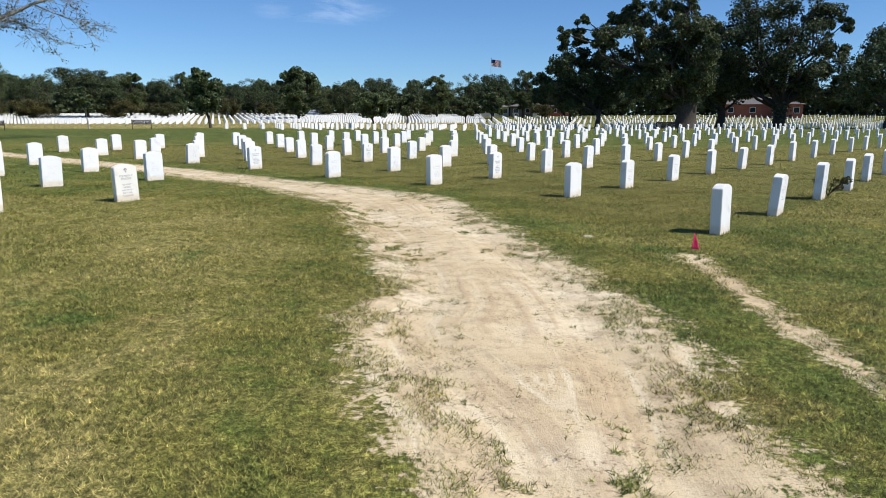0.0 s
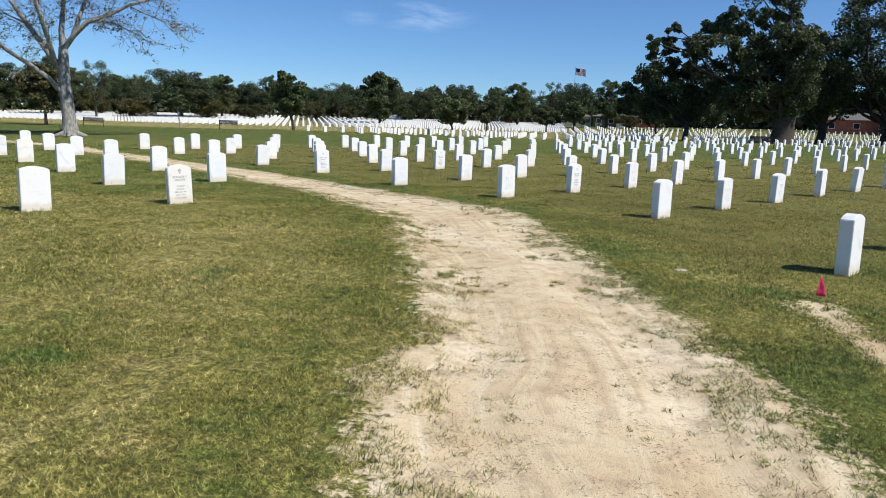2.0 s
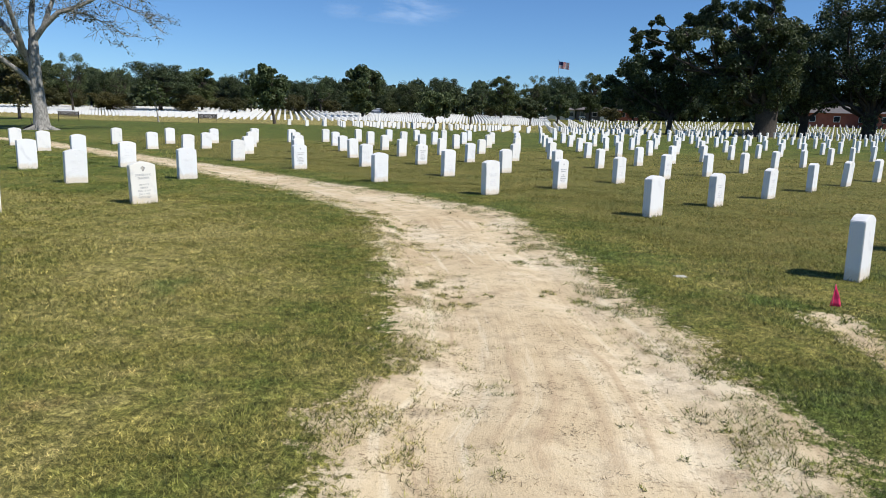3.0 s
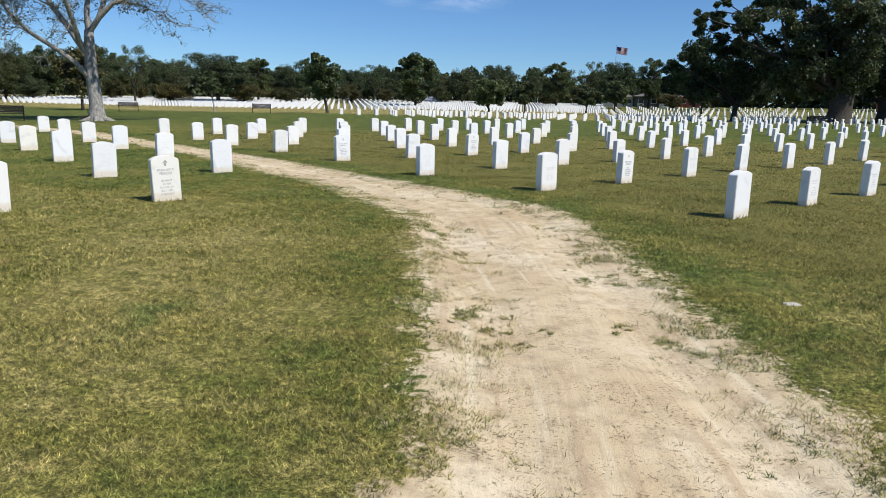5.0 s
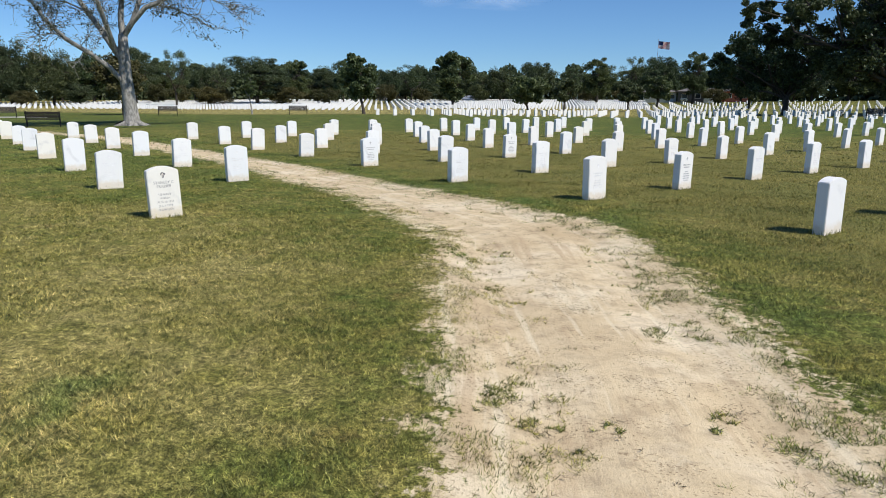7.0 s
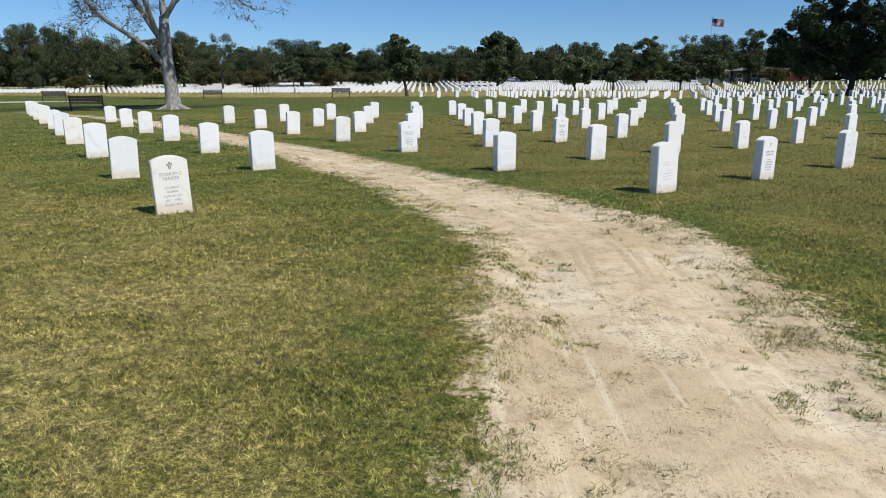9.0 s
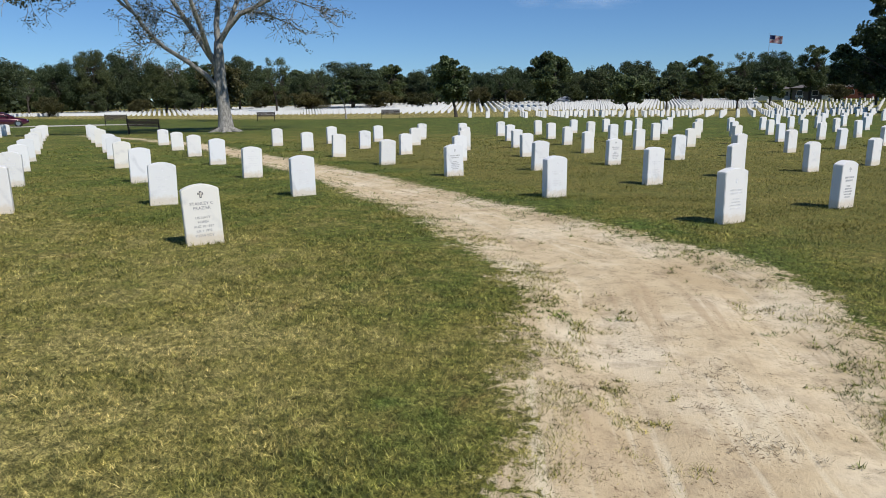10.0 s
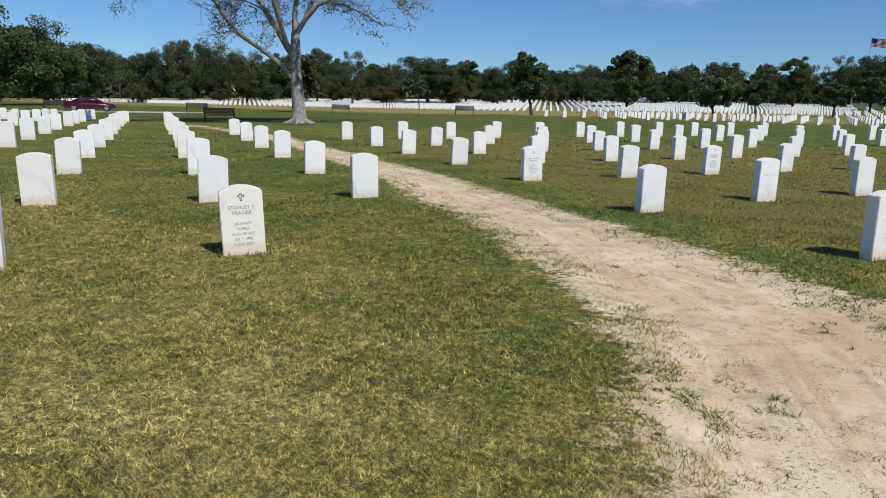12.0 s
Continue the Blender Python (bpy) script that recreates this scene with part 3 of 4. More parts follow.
# ---- trees ----
def leaf_quads(r, centres, radii, n, size, flat=0.75):
    """n small leaf sprays round each centre, as an array (count, 4, 3)."""
    k = len(centres)
    c = np.repeat(np.asarray(centres, float), n, axis=0)
    rad = np.repeat(np.asarray(radii, float), n)[:, None]
    g = r.normal(size=(k * n, 3))
    g /= np.linalg.norm(g, axis=1)[:, None]
    p = c + g * rad * (r.random((k * n, 1)) ** 0.45) * np.array([1, 1, flat])
    a = r.normal(size=(k * n, 3))
    a /= np.linalg.norm(a, axis=1)[:, None]
    b = np.cross(a, r.normal(size=(k * n, 3)))
    b /= np.linalg.norm(b, axis=1)[:, None] + 1e-9
    s = size * (0.6 + 0.8 * r.random((k * n, 1)))
    return np.stack([p - a * s * 0.6, p - b * s * 0.35, p + a * s * 0.6, p + b * s * 0.35], 1)


def bent(p0, p1, r, wob, n=5):
    p0, p1 = np.array(p0, float), np.array(p1, float)
    L = np.linalg.norm(p1 - p0)
    out = [p0 + (p1 - p0) * k / (n - 1) + (r.normal(size=3) * wob * L if 0 < k < n - 1 else 0) for k in range(n)]
    for k in range(1, n - 1):
        out[k][2] += 0.08 * L * math.sin(math.pi * k / (n - 1))
    return out


def tree(seed, h, spread, trunk_r, fork, clumps, per, leaf, mat, label, category="tree", bark=None, low=0.28, bare=0.0, lean=0.0, corners=4):
    """A broad-leaved tree: tapered trunk, limbs that carry the crown's leaf masses."""
    r = np.random.default_rng(seed)
    th = thing("tree", None, label, category)
    T = Tubes()
    top = np.array([lean * h, 0.1 * lean * h, fork])
    T.add([(0, 0, -0.2), (0.0, 0, 0.15), (0.3 * top[0], 0.3 * top[1], fork * 0.5), tuple(top)], [trunk_r * 1.5, trunk_r * 1.1, trunk_r * 0.9, trunk_r * 0.75], 9)
    ends, radii = [], []
    limbs = max(4, clumps // 7)
    for k in range(limbs):
        a = 2 * math.pi * (k + r.random() * 0.7) / limbs
        q = 0.35 + 0.45 * r.random()
        mid_p = top + np.array([math.cos(a) * spread * q * 0.62, math.sin(a) * spread * q * 0.62, (h - fork) * (0.2 + 0.42 * r.random())])
        T.add(bent(top - [0, 0, 0.3], mid_p, r, 0.05), np.linspace(trunk_r * 0.5, trunk_r * 0.22, 5), 6)
        for _ in range(clumps // limbs):
            u = r.normal(size=3)
            u /= np.linalg.norm(u)
            e = np.array([lean * h, 0, h * (1 + low) / 2]) + u * np.array([spread, spread, h * (1 - low) / 2]) * (0.62 + 0.34 * r.random())
            e[:2] = e[:2] * 0.75 + (mid_p[:2] - 0) * 0.42
            T.add(bent(mid_p, e, r, 0.07, 4), np.linspace(trunk_r * 0.2, trunk_r * 0.05, 4), 4)
            if r.random() > bare:
                ends.append(e)
                radii.append(spread * (0.13 + 0.15 * r.random()))
                if r.random() < 0.5:
                    ends.append(mid_p + (e - mid_p) * 0.55 + r.normal(size=3) * spread * 0.08)
                    radii.append(spread * (0.11 + 0.13 * r.random()))
    part("trunk", mesh_from("trunk", T.v, T.f, bark or BARK, True), None, th)
    part("crown", tri_mesh("crown", leaf_quads(r, ends, radii, per, leaf)[:, :corners], corners, mat), None, th)
    return th


def plant(src, x, y, turn=0.0, size=1.0, tall=1.0):
    m = pose(x, y, float(land(x, y)), 0, 0, turn)
    t = copy_thing(src, m)
    t.matrix_basis = m @ Matrix.Diagonal((size, size, size * tall, 1))
    return t


def polar(az, d, x=0.69, y=-1.67):
    return x + d * math.sin(radians(az)), y + d * math.cos(radians(az))


def stand(make, x, y, turn=0.0):
    make.matrix_basis = pose(x, y, float(land(x, y)), 0, 0, turn)
    return make


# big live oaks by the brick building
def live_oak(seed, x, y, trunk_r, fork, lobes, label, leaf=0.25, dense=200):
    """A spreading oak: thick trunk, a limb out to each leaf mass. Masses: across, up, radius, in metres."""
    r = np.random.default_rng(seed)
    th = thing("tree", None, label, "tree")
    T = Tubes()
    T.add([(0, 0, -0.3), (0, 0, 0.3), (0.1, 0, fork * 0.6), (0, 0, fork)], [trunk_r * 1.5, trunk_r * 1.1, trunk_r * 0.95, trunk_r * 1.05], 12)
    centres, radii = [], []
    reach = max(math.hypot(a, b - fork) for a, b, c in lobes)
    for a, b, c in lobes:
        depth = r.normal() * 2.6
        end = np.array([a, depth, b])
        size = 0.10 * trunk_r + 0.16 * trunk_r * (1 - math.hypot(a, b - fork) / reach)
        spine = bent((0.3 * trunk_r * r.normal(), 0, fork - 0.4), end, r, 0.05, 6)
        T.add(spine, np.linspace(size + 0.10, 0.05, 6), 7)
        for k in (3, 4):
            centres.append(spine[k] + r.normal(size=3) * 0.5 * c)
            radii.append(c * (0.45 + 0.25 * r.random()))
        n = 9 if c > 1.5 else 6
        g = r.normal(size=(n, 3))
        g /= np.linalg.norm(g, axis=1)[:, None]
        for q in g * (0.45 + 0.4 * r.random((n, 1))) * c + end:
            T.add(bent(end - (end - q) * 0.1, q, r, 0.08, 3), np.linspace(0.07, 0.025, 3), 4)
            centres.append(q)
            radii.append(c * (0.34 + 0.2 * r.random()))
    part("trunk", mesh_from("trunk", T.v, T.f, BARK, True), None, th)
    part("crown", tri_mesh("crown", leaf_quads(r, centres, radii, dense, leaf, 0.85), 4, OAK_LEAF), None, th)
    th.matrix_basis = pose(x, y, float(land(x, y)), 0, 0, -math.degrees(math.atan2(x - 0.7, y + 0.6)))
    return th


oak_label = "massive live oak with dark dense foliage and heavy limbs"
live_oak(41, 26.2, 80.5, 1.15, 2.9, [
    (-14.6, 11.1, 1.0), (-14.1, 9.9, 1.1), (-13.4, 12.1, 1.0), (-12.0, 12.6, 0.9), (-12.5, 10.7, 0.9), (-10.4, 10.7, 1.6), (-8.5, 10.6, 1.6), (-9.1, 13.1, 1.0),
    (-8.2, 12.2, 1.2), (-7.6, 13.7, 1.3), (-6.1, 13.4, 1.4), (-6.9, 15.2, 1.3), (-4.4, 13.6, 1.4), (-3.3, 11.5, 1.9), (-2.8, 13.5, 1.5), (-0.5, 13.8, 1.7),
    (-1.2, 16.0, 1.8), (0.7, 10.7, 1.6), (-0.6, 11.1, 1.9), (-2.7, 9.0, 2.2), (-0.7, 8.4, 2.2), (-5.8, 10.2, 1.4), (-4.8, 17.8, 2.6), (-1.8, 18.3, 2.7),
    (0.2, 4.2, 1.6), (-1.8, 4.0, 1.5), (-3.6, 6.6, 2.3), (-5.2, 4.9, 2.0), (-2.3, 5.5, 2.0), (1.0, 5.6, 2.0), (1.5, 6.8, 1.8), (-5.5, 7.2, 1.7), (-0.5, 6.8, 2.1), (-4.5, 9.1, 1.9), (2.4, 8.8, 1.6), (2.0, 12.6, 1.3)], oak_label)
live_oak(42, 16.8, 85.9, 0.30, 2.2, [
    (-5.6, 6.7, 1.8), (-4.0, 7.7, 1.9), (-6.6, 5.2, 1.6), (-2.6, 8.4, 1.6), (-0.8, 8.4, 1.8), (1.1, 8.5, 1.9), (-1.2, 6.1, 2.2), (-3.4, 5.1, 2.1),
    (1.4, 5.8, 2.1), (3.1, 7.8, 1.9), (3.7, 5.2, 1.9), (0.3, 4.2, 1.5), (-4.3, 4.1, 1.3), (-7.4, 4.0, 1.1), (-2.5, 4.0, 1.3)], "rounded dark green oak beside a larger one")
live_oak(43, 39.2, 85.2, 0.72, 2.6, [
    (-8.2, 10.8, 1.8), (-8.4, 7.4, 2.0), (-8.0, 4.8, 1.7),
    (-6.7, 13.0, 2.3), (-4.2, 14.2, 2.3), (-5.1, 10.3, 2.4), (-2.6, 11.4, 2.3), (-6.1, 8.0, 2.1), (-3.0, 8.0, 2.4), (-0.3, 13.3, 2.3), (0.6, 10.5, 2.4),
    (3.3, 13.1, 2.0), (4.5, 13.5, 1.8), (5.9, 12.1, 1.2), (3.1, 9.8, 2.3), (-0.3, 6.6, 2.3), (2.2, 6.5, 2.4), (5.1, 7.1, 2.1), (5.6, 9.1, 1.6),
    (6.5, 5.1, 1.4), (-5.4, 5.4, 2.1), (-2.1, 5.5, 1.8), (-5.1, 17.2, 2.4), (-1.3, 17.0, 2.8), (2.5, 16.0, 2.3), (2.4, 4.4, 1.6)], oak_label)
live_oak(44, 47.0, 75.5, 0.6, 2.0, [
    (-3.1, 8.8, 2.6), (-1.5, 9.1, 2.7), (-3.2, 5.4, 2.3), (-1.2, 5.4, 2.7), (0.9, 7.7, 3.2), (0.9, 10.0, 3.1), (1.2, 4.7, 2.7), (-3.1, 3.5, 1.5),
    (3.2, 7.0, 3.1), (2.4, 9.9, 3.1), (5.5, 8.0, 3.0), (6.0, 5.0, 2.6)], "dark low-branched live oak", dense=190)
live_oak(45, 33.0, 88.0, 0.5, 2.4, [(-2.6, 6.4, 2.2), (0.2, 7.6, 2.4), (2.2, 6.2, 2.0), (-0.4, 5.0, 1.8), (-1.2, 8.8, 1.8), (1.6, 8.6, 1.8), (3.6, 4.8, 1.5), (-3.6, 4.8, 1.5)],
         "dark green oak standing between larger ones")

for k, (az, d, h, s) in enumerate(((-60.2, 98, 11.6, 6.2), (-57.0, 104, 10.2, 5.4), (-66.5, 100, 11.5, 6.5))):
    stand(tree(50 + k, h, s, 0.35, h * 0.2, 70, 260, 0.24, ELM_LEAF, "tall dense green tree at the lane's far end", low=0.05), *polar(az, d))

# woods along the far side: a few kinds of tree, each set at its own height and spread
KIND_SIZE = [(12, 6.0), (13, 4.8), (11, 6.5), (13, 4.5), (6, 4.2)]
kinds = [tree(60, 12, 6.0, 0.3, 3.0, 64, 260, 0.32, OAK_LEAF, "dark green broad-crowned tree in a far tree line", low=0.12, corners=3),
         tree(61, 13, 4.8, 0.3, 3.2, 60, 240, 0.32, ELM_LEAF, "mid-green rounded tree in a far tree line", low=0.15, corners=3),
         tree(62, 11, 6.5, 0.32, 2.4, 64, 260, 0.32, OAK_LEAF, "low spreading dark oak in a far tree line", low=0.08, corners=3),
         tree(63, 13, 4.5, 0.25, 3.5, 44, 110, 0.30, ELM_LEAF, "thin-crowned tree in a far tree line", low=0.25, bare=0.3, corners=3),
         tree(64, 6, 4.2, 0.15, 1.0, 40, 220, 0.27, RUST_LEAF, "low rusty-green shrubby tree in a far tree line", low=0.05, corners=3)]
WOODS_WEST = [(-54.8, 120, 8.9, 5.1, 0), (-53.2, 155, 10.0, 2.5, 3), (-51.2, 157, 10.6, 4.5, 2), (-49.0, 155, 12.5, 3.8, 0), (-46.8, 160, 12.7, 5.0, 2),
              (-44.2, 156, 10.7, 5.1, 2), (-41.7, 162, 10.6, 4.6, 1), (-38.8, 146, 10.9, 4.2, 0), (-35.9, 131, 10.4, 3.0, 3), (-34.2, 161, 8.2, 3.2, 2),
              (-32.9, 158, 9.0, 2.9, 3), (-30.0, 140, 9.2, 7.0, 0), (-27.0, 150, 9.2, 3.5, 1), (-24.7, 155, 7.7, 3.0, 2), (-23.3, 150, 9.4, 2.4, 1)]
WOODS_EAST = [(-19.7, 158, 7.2, 3.4, 0), (-17.8, 150, 8.5, 3.4, 3), (-12.0, 158, 6.4, 3.0, 2), (-10.6, 154, 7.6, 3.3, 2), (-7.6, 152, 8.6, 4.4, 0),
              (-4.7, 158, 8.4, 3.0, 3), (-2.9, 140, 9.1, 3.6, 1), (-0.2, 160, 10.4, 3.0, 3), (1.8, 146, 9.3, 4.2, 0), (4.3, 150, 10.5, 3.3, 1),
              (6.2, 156, 9.7, 2.8, 3), (7.7, 150, 8.2, 3.4, 2), (10.6, 148, 9.0, 4.5, 0), (-33.3, 138, 3.8, 4.0, 4), (-27.9, 138, 3.8, 4.2, 4), (-24.6, 142, 3.4, 2.9, 4)]
tr = random.Random(21)
set_out = [(az, d, h, 1.15 * s, k) for az, d, h, s, k in WOODS_WEST + WOODS_EAST]
az = -72.0
while az < 42:
    low_k = tr.choice((0, 1, 2, 0, 2))
    set_out.append((az + tr.uniform(-0.8, 0.8), tr.uniform(166, 184), tr.uniform(7.0, 8.6) * (1.2 if az < -37 else 1.0), tr.uniform(4.2, 5.6), low_k))
    if tr.random() < 0.55 and not 8 < az < 40:
        set_out.append((az + tr.uniform(-0.9, 0.9), tr.uniform(148, 156), tr.uniform(3.0, 4.6), tr.uniform(2.6, 3.8), tr.choice((4, 4, 2))))
    az += 2.3
first = set()
for az, d, h, s, k in set_out:
    x, y = polar(az, d)
    h0, s0 = KIND_SIZE[k]
    if k in first:
        plant(kinds[k], x, y, tr.uniform(0, 360), s / s0, h / h0 * s0 / s)
    else:
        first.add(k)
        stand(kinds[k], x, y).scale = (s / s0, s / s0, h / h0)

# undergrowth that closes the view between the far trunks
wr = np.random.default_rng(17)
wa = np.radians(-75 + 125 * wr.random(42000))
wd = 196 + 10 * wr.random(42000)
wx, wy = 0.69 + wd * np.sin(wa), -1.67 + wd * np.cos(wa)
wtop = 7.4 + 1.6 * np.sin(wa * 61) + 1.1 * np.sin(wa * 143 + 1)
wz = land(wx, wy) + wr.random(42000) * wtop
wq = leaf_quads(wr, np.stack([wx, wy, wz], 1), np.full(42000, 0.3), 1, 1.25)
tagged(new("far_woods", tri_mesh("far_woods", wq, 4, OAK_LEAF)), "dark undergrowth closing the far tree line", "woods", kind="stuff")

# single trees on the open lawn
solo = "dark-trunked shade tree standing alone on the lawn"
stand(tree(80, 6.7, 2.7, 0.17, 2.0, 46, 190, 0.24, ELM_LEAF, solo, low=0.24, lean=-0.06), -28.5, 73.2)
stand(tree(81, 9.8, 4.3, 0.26, 2.4, 64, 220, 0.32, ELM_LEAF, "rounded green shade tree on the lawn", low=0.12), -30.2, 119)
stand(tree(82, 4.4, 1.5, 0.09, 1.8, 20, 60, 0.25, ELM_LEAF, "slender young tree with a pale trunk", low=0.35, bark=BARK_PALE, lean=-0.05), -41.2, 71.0)
stand(tree(83, 6.4, 3.2, 0.15, 1.7, 34, 140, 0.27, RUST_LEAF, "small rusty-leaved tree on the lawn", low=0.25), -50, 61)
stand(tree(84, 4.4, 2.8, 0.13, 1.3, 38, 150, 0.22, ELM_LEAF, "leaning low shade tree among the graves", low=0.3, lean=-0.05), -10.7, 77.5)
stand(tree(85, 4.6, 2.4, 0.14, 1.4, 34, 140, 0.26, OAK_LEAF, solo, low=0.25), -9.1, 101.9)
stand(tree(86, 4.4, 2.3, 0.14, 1.3, 34, 140, 0.26, OAK_LEAF, solo, low=0.25), -0.2, 103.3)
stand(tree(87, 5.4, 3.0, 0.16, 1.6, 36, 150, 0.28, ELM_LEAF, solo, low=0.2), 4.4, 122.3)
stand(tree(88, 6.0, 3.2, 0.2, 1.8, 40, 160, 0.30, OAK_LEAF, solo, low=0.16), 17.8, 117.1)


def bare_tree():
    """The tall pale tree by the bench, nearly leafless below an added, unseen top crown: limbs spread in the plane u-z
    with depth v.
    """
    r = np.random.default_rng(5)
    th = thing("bare_tree", None, "tall pale-barked tree with sparse autumn leaves", "tree")
    k = 0.0311

    def P(px, py, v=0.0):
        return np.array([(px - 467) * k, v, (231 - py) * k])
    T, W = Tubes(), Tubes()
    trunk = [P(467, 236), P(467, 226), P(466, 200), P(463, 150), P(463, 110), P(464, 82)]
    T.add(trunk, [0.60, 0.42, 0.34, 0.31, 0.27, 0.22], 14)
    for a in range(6):
        an = a * 1.05 + 0.3
        T.add([P(467, 222), P(467, 229) + [0.5 * math.cos(an), 0.5 * math.sin(an), 0], P(467, 233) + [1.0 * math.cos(an), 1.0 * math.sin(an), 0]], [0.2, 0.14, 0.05], 6)
    limbs = [
        ([P(458, 158), P(440, 136, -.2), P(414, 116, -.5), P(381, 95, -.9), P(357, 70, -1.3), P(332, 29, -1.7), P(300, -15, -2), P(285, -60, -2.2)], 0.15, 0.04),
        ([P(460, 120), P(447, 100, .3), P(435, 78, .6), P(414, 45, 1.0), P(394, 10, 1.4), P(372, -50, 1.8), P(360, -120, 2)], 0.20, 0.05),
        ([P(464, 84), P(463, 54, .1), P(468, 20, .3), P(474, -40, .5), P(470, -120, .8), P(480, -190, 1)], 0.17, 0.04),
        ([P(464, 86), P(480, 62, -.4), P(501, 39, -.8), P(534, 25, -1.2), P(563, 8, -1.5), P(604, -8, -1.9), P(645, -20, -2.2)], 0.16, 0.035),
        ([P(500, 40, -.8), P(520, 33, -.5), P(542, 33, .1), P(584, 45, .8), P(617, 62, 1.4)], 0.07, 0.02),
        ([P(480, 62, -.3), P(492, 30, .6), P(512, -20, 1.4), P(530, -80, 2.0), P(545, -140, 2.4)], 0.14, 0.035),
        ([P(340, 45, -1.6), P(300, 8, -1.4), P(253, 14, -1.2), P(203, 24, -1), P(170, 32, -.8)], 0.07, 0.015),
        ([P(450, 108), P(440, 70, -1.2), P(425, 20, -2.2), P(410, -50, -3.0), P(420, -120, -3.4)], 0.15, 0.035),
        ([P(563, 8, -1.5), P(590, 20, -1.8), P(618, 30, -2.0), P(640, 45, -2.1)], 0.04, 0.012),
        ([P(381, 95, -.9), P(366, 88, -1.2), P(350, 92, -1.6), P(336, 98, -1.8)], 0.04, 0.012),
        ([P(414, 45, 1.0), P(385, 30, 1.6), P(360, 26, 2.2), P(342, 40, 2.6)], 0.05, 0.012),
    ]
    tips = []

    def twigs(pts, r0, depth):
        L = sum(np.linalg.norm(pts[i + 1] - pts[i]) for i in range(len(pts) - 1))
        n = int(L * (4.6 if depth == 0 else 3.6)) + 2
        for _ in range(n):
            s = r.uniform(0.25, 1.0) * (len(pts) - 1)
            i = min(int(s), len(pts) - 2)
            p = pts[i] + (pts[i + 1] - pts[i]) * (s - i)
            along = pts[i + 1] - pts[i]
            along /= np.linalg.norm(along) + 1e-9
            d = along * 0.6 + r.normal(size=3) * 0.6 + np.array([0, 0, 0.12])
            d /= np.linalg.norm(d)
            ln = r.uniform(0.7, 1.9) * (1.0 if depth == 0 else 0.45)
            q = [p]
            for _k in range(3):
                d = d + r.normal(size=3) * 0.25 - np.array([0, 0, 0.05])
                d /= np.linalg.norm(d)
                q.append(q[-1] + d * ln / 3)
            rr = r0 * 0.35
            W.add(q, np.linspace(max(rr, 0.012), 0.006, 4), 4)
            tips.append(q[-1])
            tips.append(q[2])
            if depth == 0:
                twigs(q, max(rr, 0.014), 1)

    for pts, a, b in limbs:
        T.add(pts, np.linspace(a, b, len(pts)), 8)
        twigs(pts, 0.045, 0)
    part("trunk", mesh_from("trunk", T.v, T.f, BARK_PALE, True), None, th)
    tagged(part("twig_mass", mesh_from("twig_mass", W.v, W.f, BARK_PALE), None, th), kind="stuff")
    tips = np.array(tips)
    keep = tips[r.random(len(tips)) < np.where(tips[:, 2] > 8.5, 0.0, 0.17)]
    # top twigs leafed thickly, mostly out of view, to shade the lawn
    high = tips[(tips[:, 2] > 8.0) & (r.random(len(tips)) < 0.9)]
    tuft = np.array([P(203, 22, -1), P(185, 28, -.9), P(225, 18, -1), P(245, 12, -1.1)])
    q1 = leaf_quads(r, keep, np.full(len(keep), 0.30), 8, 0.085)
    q2 = leaf_quads(r, tuft, np.full(4, 0.55), 170, 0.13)
    # unseen leaf clumps added overhead, only to cast a patch of shade
    shade_crown = np.stack([1.2 + 3.2 * r.normal(size=120), -1.0 + 3.0 * r.normal(size=120), 10.9 + 1.3 * np.abs(r.normal(size=120))], 1)
    q3 = leaf_quads(r, shade_crown, np.full(120, 1.1), 70, 0.26)
    part("foliage", tri_mesh("foliage", np.concatenate([q1, q2, q3, leaf_quads(r, high, np.full(len(high), 0.35), 9, 0.16)]), 4, SPARSE_LEAF), None, th)
    return th


bt = bare_tree()
stand(bt, -25.22, 32.7, math.degrees(math.atan2(25.2, 28.4)))


# ---- benches ----
def bench(slat_mat, frame_mat, label, w=1.85):
    """A park bench with a slatted seat and back on iron ends."""
    th = thing("bench", None, label, "bench", "park benches")
    for k in range(5):
        part("seat_slat", boxm(-w / 2, w / 2, -0.22 + k * 0.095, -0.14 + k * 0.095, 0.42, 0.455, bevel=0.006), slat_mat, th)
    for k in range(5):
        y, z = 0.235 + k * 0.022, 0.50 + k * 0.085
        part("back_slat", boxm(-w / 2, w / 2, y, y + 0.03, z, z + 0.075, bevel=0.006), slat_mat, th)
    for sx in (-1, 1):
        x = sx * (w / 2 - 0.05)
        part("leg", boxm(x - 0.025, x + 0.025, -0.21, -0.16, -0.02, 0.42, bevel=0.005), frame_mat, th)
        part("leg", boxm(x - 0.025, x + 0.025, 0.22, 0.27, -0.02, 0.95, bevel=0.005), frame_mat, th)
        part("armrest", boxm(x - 0.03, x + 0.03, -0.24, 0.25, 0.64, 0.67, bevel=0.008), frame_mat, th)
        part("arm_post", boxm(x - 0.02, x + 0.02, -0.22, -0.18, 0.42, 0.64, bevel=0.004), frame_mat, th)
    return th


grey_bench = bench(GREY_WOOD, IRON, "weathered slatted park bench on dry grass")
stand(grey_bench, -45.0, 61.4, 36)
for x, y, t in ((-32.3, 65.0, 26), (-51.0, 48.0, 48), (-63.0, 42.0, 55)):
    copy_thing(grey_bench, pose(x, y, float(land(x, y)), 0, 0, t))
stand(bench(DARK_METAL, IRON, "dark brown park bench in tree shade", 1.75), -28.7, 30.4, 222).scale = (0.9, 0.9, 0.84)


